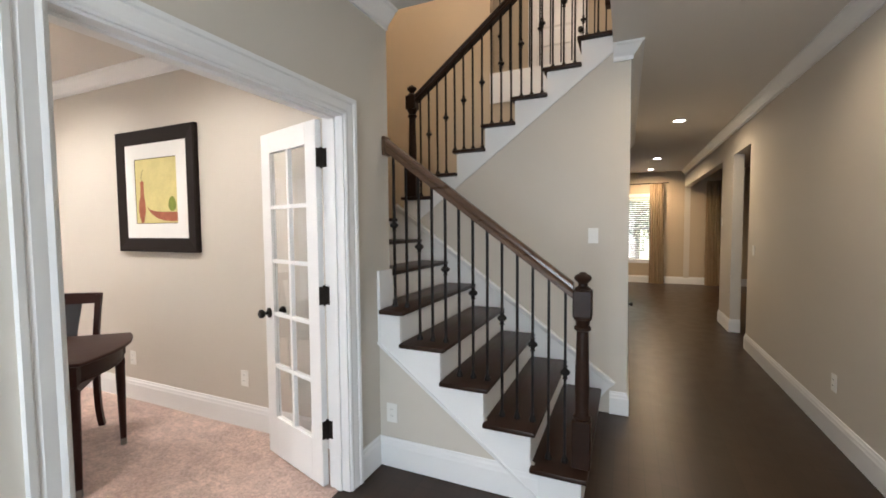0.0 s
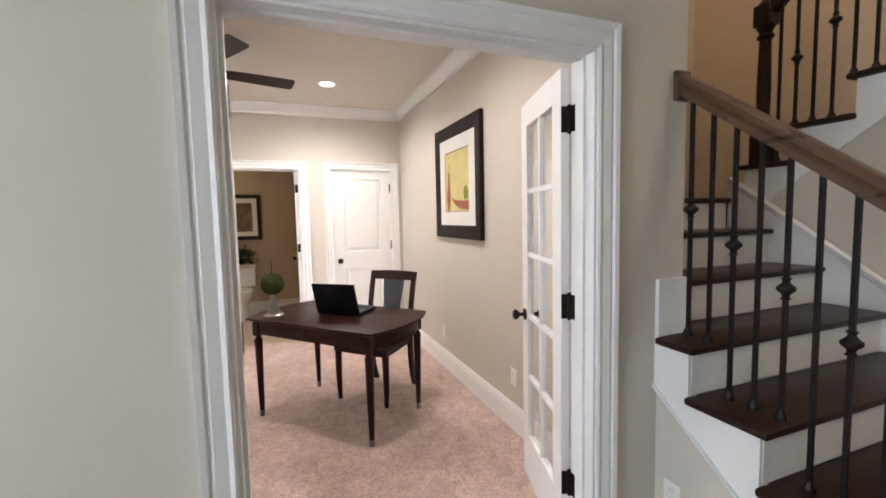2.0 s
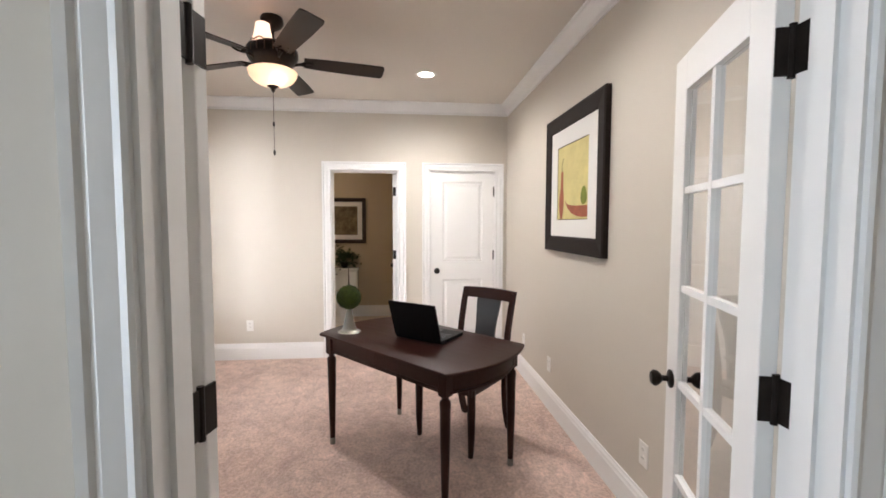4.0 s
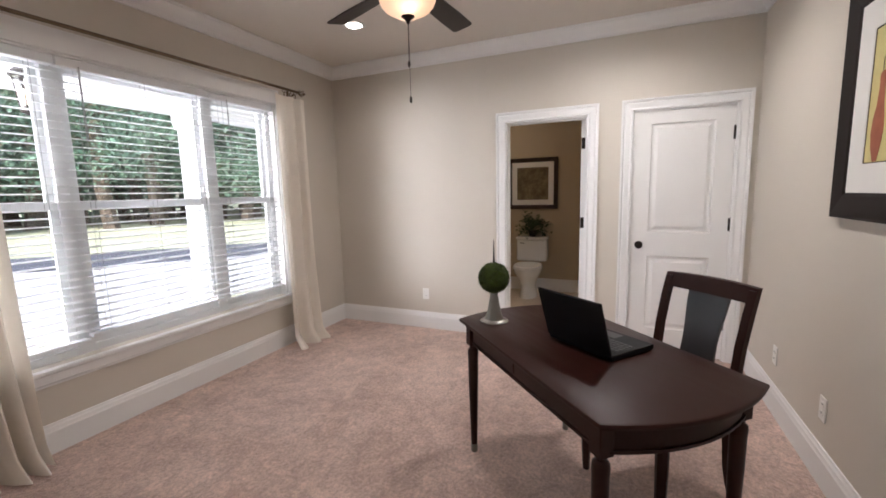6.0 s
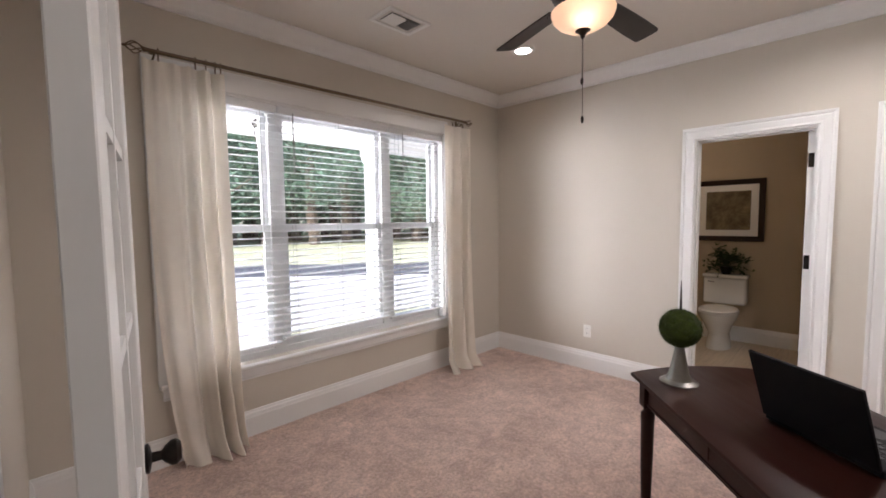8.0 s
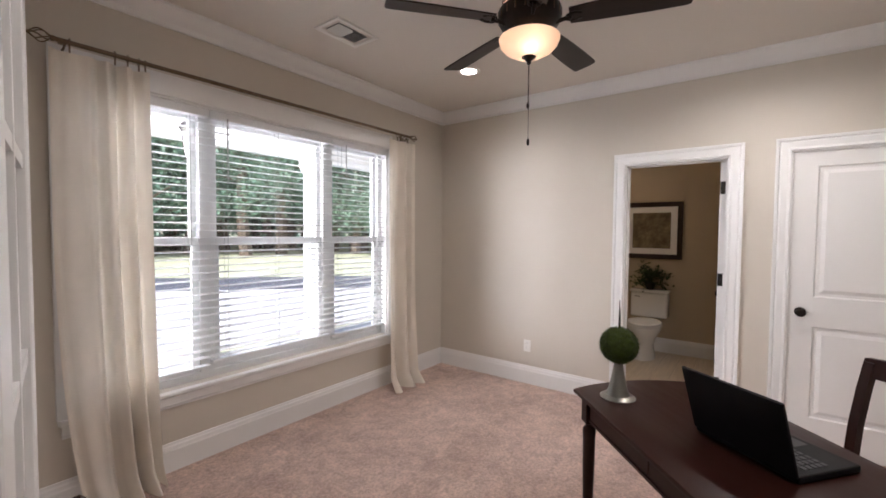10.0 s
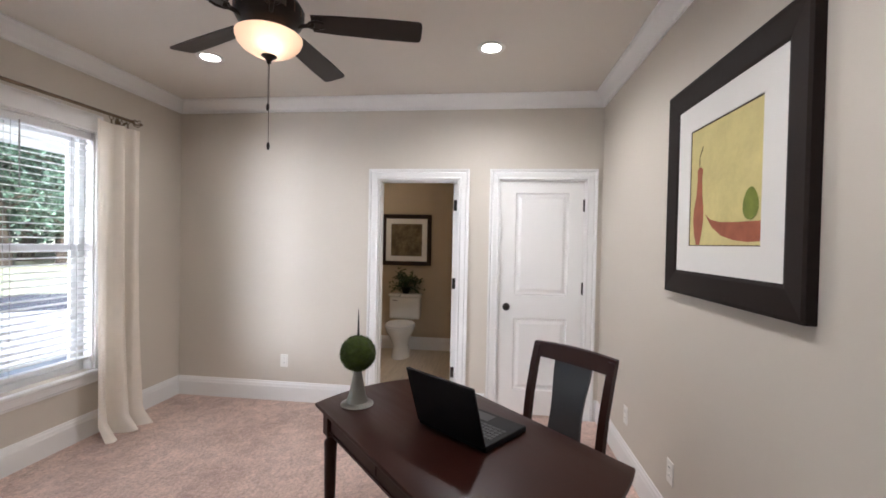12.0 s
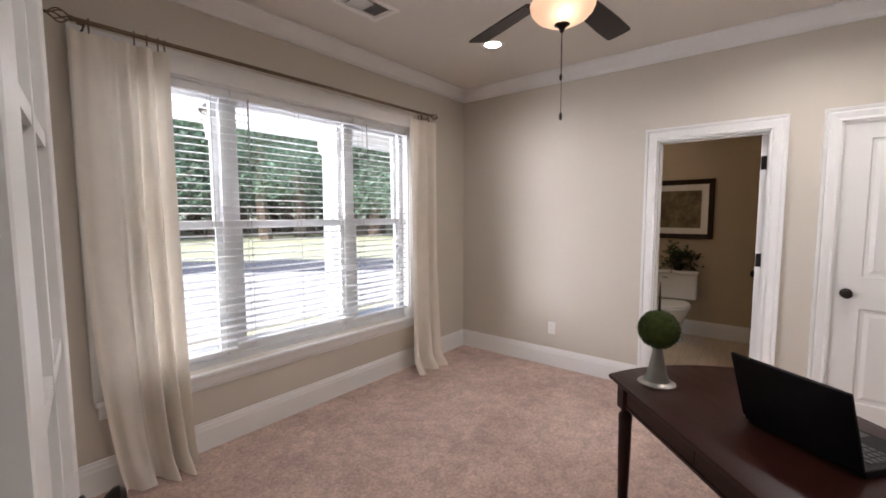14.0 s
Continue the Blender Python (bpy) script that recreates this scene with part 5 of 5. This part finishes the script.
def oval(bm, rings):
    loops = []
    for cx, rx, ry, z in rings:
        loops.append([bm.verts.new((cx + rx * math.cos(2 * math.pi * i / 28), ry * math.sin(2 * math.pi * i / 28), z)) for i in range(28)])
    for a, b in zip(loops, loops[1:]):
        for i in range(28):
            bm.faces.new((a[i], a[(i + 1) % 28], b[(i + 1) % 28], b[i]))
    bm.faces.new(loops[0][::-1])
    bm.faces.new(loops[-1])
    return bm


part("bowl", oval(bmesh.new(), [(0.36, 0.20, 0.115, -0.002), (0.36, 0.195, 0.11, 0.05), (0.37, 0.17, 0.095, 0.16), (0.40, 0.20, 0.13, 0.26), (0.42, 0.24, 0.175, 0.35), (0.42, 0.25, 0.185, 0.395)]), PORCELAIN, toilet, smooth=True)
part("seat", oval(bmesh.new(), [(0.42, 0.245, 0.185, 0.396), (0.42, 0.255, 0.192, 0.404), (0.42, 0.25, 0.188, 0.416)]), PORCELAIN, toilet, smooth=True)
part("seat_lid", oval(bmesh.new(), [(0.42, 0.24, 0.182, 0.4165), (0.42, 0.25, 0.187, 0.425), (0.42, 0.235, 0.175, 0.440)]), PORCELAIN, toilet, smooth=True)
part("flush_lever", tube(bmesh.new(), [(0.197, -0.15, 0.70), (0.215, -0.15, 0.70), (0.215, -0.09, 0.695)], 0.006, 8), STEEL, toilet)

pot = thing("potted_plant", pose(-7.378, 0.285, 0.780), "leafy dark green plant in a small pot on the tank", "plant")
part("pot", lathe(bmesh.new(), [(0.04, 0), (0.06, 0.05), (0.065, 0.09), (0.058, 0.09)], 20), BRONZE, pot, smooth=True)
bm = bmesh.new()
rnd = random.Random(11)
for i in range(64):
    a, lean = rnd.uniform(0, 6.28), rnd.uniform(0.02, 0.27)
    h = rnd.uniform(0.04, 0.25) if lean < 0.15 else rnd.uniform(-0.10, 0.15)
    base, tip = Vector((0, 0, 0.085)), Vector((0.55 * lean * math.cos(a), lean * math.sin(a), 0.085 + h))
    mid = (base + tip) / 2 + Vector((0, 0, 0.05))
    pts = [base * (1 - t) ** 2 + mid * 2 * t * (1 - t) + tip * t * t for t in (0, 0.25, 0.5, 0.75, 1)]
    tube(bm, pts, 0.0018, 4)
    for p in pts[2:]:
        for _ in range(3):
            d = Vector((rnd.uniform(-1, 1), rnd.uniform(-1, 1), rnd.uniform(-0.4, 0.8))).normalized()
            o = d.orthogonal().normalized() * rnd.uniform(0.010, 0.017)
            q = p + d * rnd.uniform(0.028, 0.05)
            m1 = (p + q) / 2
            bm.faces.new([bm.verts.new(v) for v in (p, m1 + o, q, m1 - o)])
part("foliage", bm, LEAF, pot, "small dark green leaves")
# glowing dome added on the unseen bathroom ceiling to brighten the room
dome = thing("bath_fill_dome", pose(-6.6, -0.3, 2.5), "unseen glowing dome added to brighten the bathroom", "ceiling light")
part("base", lathe(bmesh.new(), [(0.12, 0), (0.12, -0.02), (0.10, -0.022)], 24), PLASTIC, dome)
part("shade", lathe(bmesh.new(), [(0.11, -0.0225), (0.10, -0.06), (0.06, -0.085), (0.005, -0.09)], 24), glowing("bath_fill_glow", (1.0, 0.80, 0.55), 6.5), dome, smooth=True)

# ---- far sitting room ----
w2 = thing("window_2", pose(0, 0, 0), "white window with closed blind in the far room", "window", kind="structure")
bm = bmesh.new()
sweep(bm, [(-0.75, 11.8, 0.58), (-0.75, 11.8, 2.13), (0.33, 11.8, 2.13), (0.33, 11.8, 0.58)], [(0, 0), (0, 0.02), (0.09, 0.02), (0.09, 0)], (0, -1, 0), closed=True)
part("window_casing", bm, TRIM, w2)
part("sash", boxmesh(-0.75, 11.86, 1.33, 0.33, 11.89, 1.38), VINYL, w2)
part("pane", boxmesh(-0.75, 11.87, 0.58, 0.33, 11.875, 1.33), GLASS, w2).visible_shadow = False
fb = thing("window_blind", pose(-0.21, 11.835, 2.11), "white slat blind in the far window", "window blind")
part("headrail", boxmesh(-0.53, -0.025, -0.05, 0.53, 0.025, 0.01), SLAT, fb)
for i in range(29):
    s = part("slat", boxmesh(-0.53, -0.024, -0.0015, 0.53, 0.024, 0.0015), SLAT, fb) if i == 0 else new("slat", s.data)
    s.parent, s.location, s.rotation_euler = fb, (0, 0, -0.075 - 0.05 * i), (radians(28), 0, 0)


def drape(x0, x1, y, z1, seed):
    bm, rnd = bmesh.new(), random.Random(seed)
    ph, grid = rnd.uniform(0, 6), []
    for j in range(13):
        v = j / 12
        grid.append([bm.verts.new((x0 + (x1 - x0) * i / 40 * (1 + 0.15 * v * v), y - 0.02 - 0.05 * v + (0.03 + 0.01 * v) * math.sin(i * 0.95 + ph + 0.4 * v), z1 * (1 - v) + 0.004)) for i in range(41)])
    for a, b in zip(grid, grid[1:]):
        for i in range(40):
            bm.faces.new((a[i], a[i + 1], b[i + 1], b[i]))
    c = thing("curtain", pose(0, 0, 0), "tan drape hanging full length in the far room", "curtain", "tan drapes")
    part("panel", bm, TANCLOTH, c, smooth=True)


drape(0.32, 0.62, 11.70, 2.45, 1)
drape(1.50, 1.82, 11.70, 2.45, 2)
drape(-1.15, -0.78, 11.70, 2.45, 5)
r2 = thing("curtain_rod", pose(0, 11.70, 2.46), "dark curtain rod in the far room", "curtain rod")
part("rod", tube(bmesh.new(), [(-1.2, 0, 0), (0.72, 0, 0)], 0.014, 8), BRONZE, r2)
for x in (-1.1, 0.62):
    part("bracket", boxmesh(x - 0.01, 0.0, -0.01, x + 0.01, 0.099, 0.01), BRONZE, r2)
stop = thing("door_stop", pose(-0.18, 5.6, 0.40), "small black door knob on the hall wall", "door knob")
part("knob", lathe(bmesh.new(), [(0.028, 0), (0.012, 0.012), (0.012, 0.03), (0.026, 0.045), (0.018, 0.062), (0.002, 0.064)], 16, m=pose(0, 0, 0.5, 0, 90, 0)), BRONZE, stop, smooth=True)
stop.location.z = 0.0

# front entrance behind the camera
fd = thing("door_6", pose(0.1, -2.26, 0), "white front entrance with tall glass panes", "door", kind="structure")
bm = bmesh.new()
for x in (-0.90, -0.50, 0.46, 0.86):
    box(bm, x, -0.03, 0, x + 0.05, 0.03, 2.40)
box(bm, -0.90, -0.03, 2.40, 0.91, 0.03, 2.45)
part("frame", bm, TRIM, fd)
part("pane", boxmesh(-0.85, -0.004, 0.0, 0.86, 0.004, 2.40), GLASS, fd).visible_shadow = False

# ---- outside ----
GRASS = material("sunny_lawn", (0.30, 0.31, 0.19), 0.95, vary=0.4, scale=0.7, fine=25, bump=0.5, depth=0.03)
CONCRETE = material("pale_concrete", (0.33, 0.327, 0.32), 0.85, vary=0.08, scale=0.9, fine=40, bump=0.1)
DARKGREY = material("dark_blue_grey", (0.045, 0.047, 0.055), 0.8, vary=0.2, scale=0.8, fine=60, bump=0.3)
BARK = material("grey_brown_bark", (0.10, 0.075, 0.05), 0.9, vary=0.35, scale=8, fine=50, bump=0.6, depth=0.02)
TREELEAF = material("summer_tree_leaf", (0.10, 0.175, 0.108), 0.55, vary=0.7, scale=0.9, fine=9, bump=0)
WHITEWOOD = material("white_porch_paint", (0.80, 0.80, 0.79), 0.5, vary=0.02, bump=0.03)
GZ = -0.42
tagged(mesh_object("ground", boxmesh(-300, -300, GZ - 0.5, 300, 300, GZ), GRASS), "sunlit grass reaching to the woods", "ground", kind="structure")
bm = prism(bmesh.new(), [(-26, -5.3), (6, -5.3), (6, -13), (-4.5, -16.4), (-8.6, -13.6), (-12.0, -10.6), (-26, 2.0)], GZ, GZ + 0.03)
tagged(mesh_object("pavement_drive", bm, CONCRETE), "pale sunlit concrete driveway", "driveway", kind="structure")
# flat dark blue-grey strip between the drive and the lawn
d = Vector((-0.755, 0.656, 0))
side = Vector((-0.656, -0.755, 0))
c0 = Vector((-9.9, -13.1, 0))
pts = [c0 + d * a + side * b for a, b in ((-60, -2.1), (60, -2.1), (60, 1.5), (-60, 1.5))]
bm = prism(bmesh.new(), [(p.x, p.y) for p in pts], GZ + 0.031, GZ + 0.062)
tagged(mesh_object("road", bm, DARKGREY), "narrow dark strip beside the lawn", "road", kind="structure")
tagged(mesh_object("porch_floor", boxmesh(-9.0, -3.9, GZ, 3.0, -1.645, -0.06), CONCRETE), "pale concrete porch floor", "porch", kind="structure")
bm = bmesh.new()
box(bm, -9.0, -3.9, 2.78, 3.0, -1.645, 2.84)
box(bm, -9.0, -3.78, 2.45, 3.0, -3.55, 2.7795)
tagged(mesh_object("porch_ceiling", bm, WHITEWOOD), "white painted porch ceiling and beam", "porch", kind="structure")
# unseen roofs and wall strip, added to keep sunlight out of the rooms
tagged(mesh_object("unseen_roof_porch", prism(bmesh.new(), [(-4.3, 2.80), (-1.645, 4.2), (-1.645, 2.845), (-3.9, 2.845)], -9.0, 3.0, "x"), DARKGREY), "unseen porch roof slope, added to block the sun", "roof", kind="structure")
tagged(mesh_object("unseen_roof_house", boxmesh(-9.0, -2.0, 5.62, 9.0, 12.5, 5.75), DARKGREY), "unseen flat roof slab, added to block the sun", "roof", kind="structure")
bm = bmesh.new()
box(bm, -9.0, -1.645, 4.2, 9.0, -1.60, 5.62)
tagged(mesh_object("unseen_wall_outer", bm, WHITEWOOD), "unseen wall strip above the porch, closing the shell", "wall", kind="structure")


def porch_column(x):
    c = thing("porch_column", pose(x, -3.665, -0.06), "square white painted porch column", "column", "porch columns")
    part("shaft", boxmesh(-0.085, -0.085, 0.20, 0.085, 0.085, 2.33, bevel=0.008), WHITEWOOD, c)
    part("plinth", boxmesh(-0.115, -0.115, 0, 0.115, 0.115, 0.1995, bevel=0.008), WHITEWOOD, c)
    part("capital", prism(bmesh.new(), [(-0.085, 2.3305), (0.085, 2.3305), (0.125, 2.42), (0.125, 2.508), (-0.125, 2.508), (-0.125, 2.42)], -0.115, 0.115, "y"), WHITEWOOD, c)


porch_column(-5.32)
porch_column(-1.2)
lan = thing("porch_lantern", pose(-3.57, -3.2, 2.78), "dark bronze hanging porch lantern with glass sides", "lantern")
part("chain", tube(bmesh.new(), [(0, 0, 0), (0, 0, -0.24)], 0.006, 6), BRONZE, lan)
part("cap", lathe(bmesh.new(), [(0.012, -0.23), (0.04, -0.245), (0.090, -0.29), (0.112, -0.325), (0.01, -0.327)], 6), BRONZE, lan)
bm = bmesh.new()
for k in range(6):
    a = math.pi * k / 3
    tube(bm, [(0.082 * math.cos(a), 0.082 * math.sin(a), -0.327), (0.052 * math.cos(a), 0.052 * math.sin(a), -0.60)], 0.006, 5)
lathe(bm, [(0.056, -0.60), (0.056, -0.615), (0.01, -0.640)], 6)
part("cage", bm, BRONZE, lan)
part("glass", lathe(bmesh.new(), [(0.074, -0.33), (0.046, -0.598)], 6), glass_material("lantern_glass", 0.2), lan)
part("bulb", lathe(bmesh.new(), [(0.012, -0.55), (0.016, -0.46), (0.003, -0.42)], 10), glowing("lit_lantern_bulb", (1.0, 0.75, 0.4), 1.5), lan)


def tree_meshes(seed, height):
    """A tapered trunk with limbs, and a loose crown of many small leaf clumps."""
    rnd = random.Random(seed)
    wood, leaf = bmesh.new(), bmesh.new()
    trunk = [Vector((0.15 * math.sin(i * 0.9 + seed), 0.15 * math.cos(i * 1.1 + seed) - 0.15, height * 0.86 * i / 7)) for i in range(8)]
    tube(wood, trunk, [0.19 * (1 - 0.86 * i / 7) for i in range(8)], 7)
    ends = []
    for i in range(26):
        t = rnd.uniform(0.12, 0.98)
        p = trunk[min(6, int(t * 7))].lerp(trunk[min(7, int(t * 7) + 1)], t * 7 - int(t * 7))
        a, reach = rnd.uniform(0, 6.28), rnd.uniform(0.8, 2.7) * (1.15 - 0.7 * t)
        e = p + Vector((math.cos(a) * reach, math.sin(a) * reach, rnd.uniform(0.1, 0.9)))
        tube(wood, [p, (p + e) / 2 + Vector((0, 0, 0.12)), e], [0.045, 0.03, 0.012], 4)
        ends += [e, (p + e) / 2, p.lerp(e, 0.75)]
    for e in ends:
        size = rnd.uniform(0.35, 0.8)
        for _ in range(150):
            c = e + Vector((rnd.gauss(0, size), rnd.gauss(0, size), rnd.gauss(0, size * 0.55)))
            if c.z < 0.1:
                continue
            d = Vector((rnd.uniform(-1, 1), rnd.uniform(-1, 1), rnd.uniform(-0.9, 0.5))).normalized()
            o = d.orthogonal().normalized()
            o.rotate(Matrix.Rotation(rnd.uniform(0, 6.28), 3, d))
            s = rnd.uniform(0.032, 0.070)
            leaf.faces.new([leaf.verts.new(v) for v in (c - d * s, c + o * s * 0.5, c + d * s, c - o * s * 0.5)])
    return wood, leaf


protos = []
for k, (seed, h) in enumerate(((3, 9.0), (7, 11.5), (12, 7.5))):
    t = thing("tree", pose(0, 0, 0), "leafy green broadleaf tree at the wood edge", "tree", "trees beyond the lawn")
    wood, leaf = tree_meshes(seed, h)
    part("trunk", wood, BARK, t)
    part("crown", leaf, TREELEAF, t)
    protos.append(t)
rnd = random.Random(21)
spots = []
for row, dist in enumerate((38, 43.5, 49, 55)):
    for i in range(15):
        ang = radians(208 + 4.3 * i + rnd.uniform(-1.2, 1.2) + 1.6 * row)
        r = dist + rnd.uniform(-2, 2)
        spots.append((-1.74 + r * math.cos(ang), 1.3 + r * math.sin(ang)))
for x, y in ((-2.4, 21), (0.2, 23), (-0.9, 19.5), (1.6, 22), (-4.2, 23)):
    spots.append((x, y))
for i, (x, y) in enumerate(spots):
    m = pose(x, y, GZ - 0.05, 0, 0, rnd.uniform(0, 360)) @ Matrix.Scale(1.6 if y < 0 else 1.0, 4)
    if i < 3:
        protos[i].matrix_world = m
    else:
        copy_thing(protos[rnd.randrange(3)], m)
# dim wood interior behind the first trees
bm = bmesh.new()
rnd = random.Random(5)
for i in range(60000):
    ang, r = radians(rnd.uniform(200, 278)), rnd.uniform(60, 72)
    c = Vector((-1.74 + r * math.cos(ang), 1.3 + r * math.sin(ang), GZ + rnd.uniform(0, 21)))
    d = Vector((rnd.uniform(-1, 1), rnd.uniform(-1, 1), rnd.uniform(-1, 1))).normalized()
    o, s = d.orthogonal().normalized(), rnd.uniform(0.18, 0.40)
    bm.faces.new([bm.verts.new(v) for v in (c - d * s, c + o * s * 0.6, c + d * s, c - o * s * 0.6)])
tagged(mesh_object("far_woods", bm, TREELEAF), "dense green woods behind the lawn trees", "woods", kind="stuff")
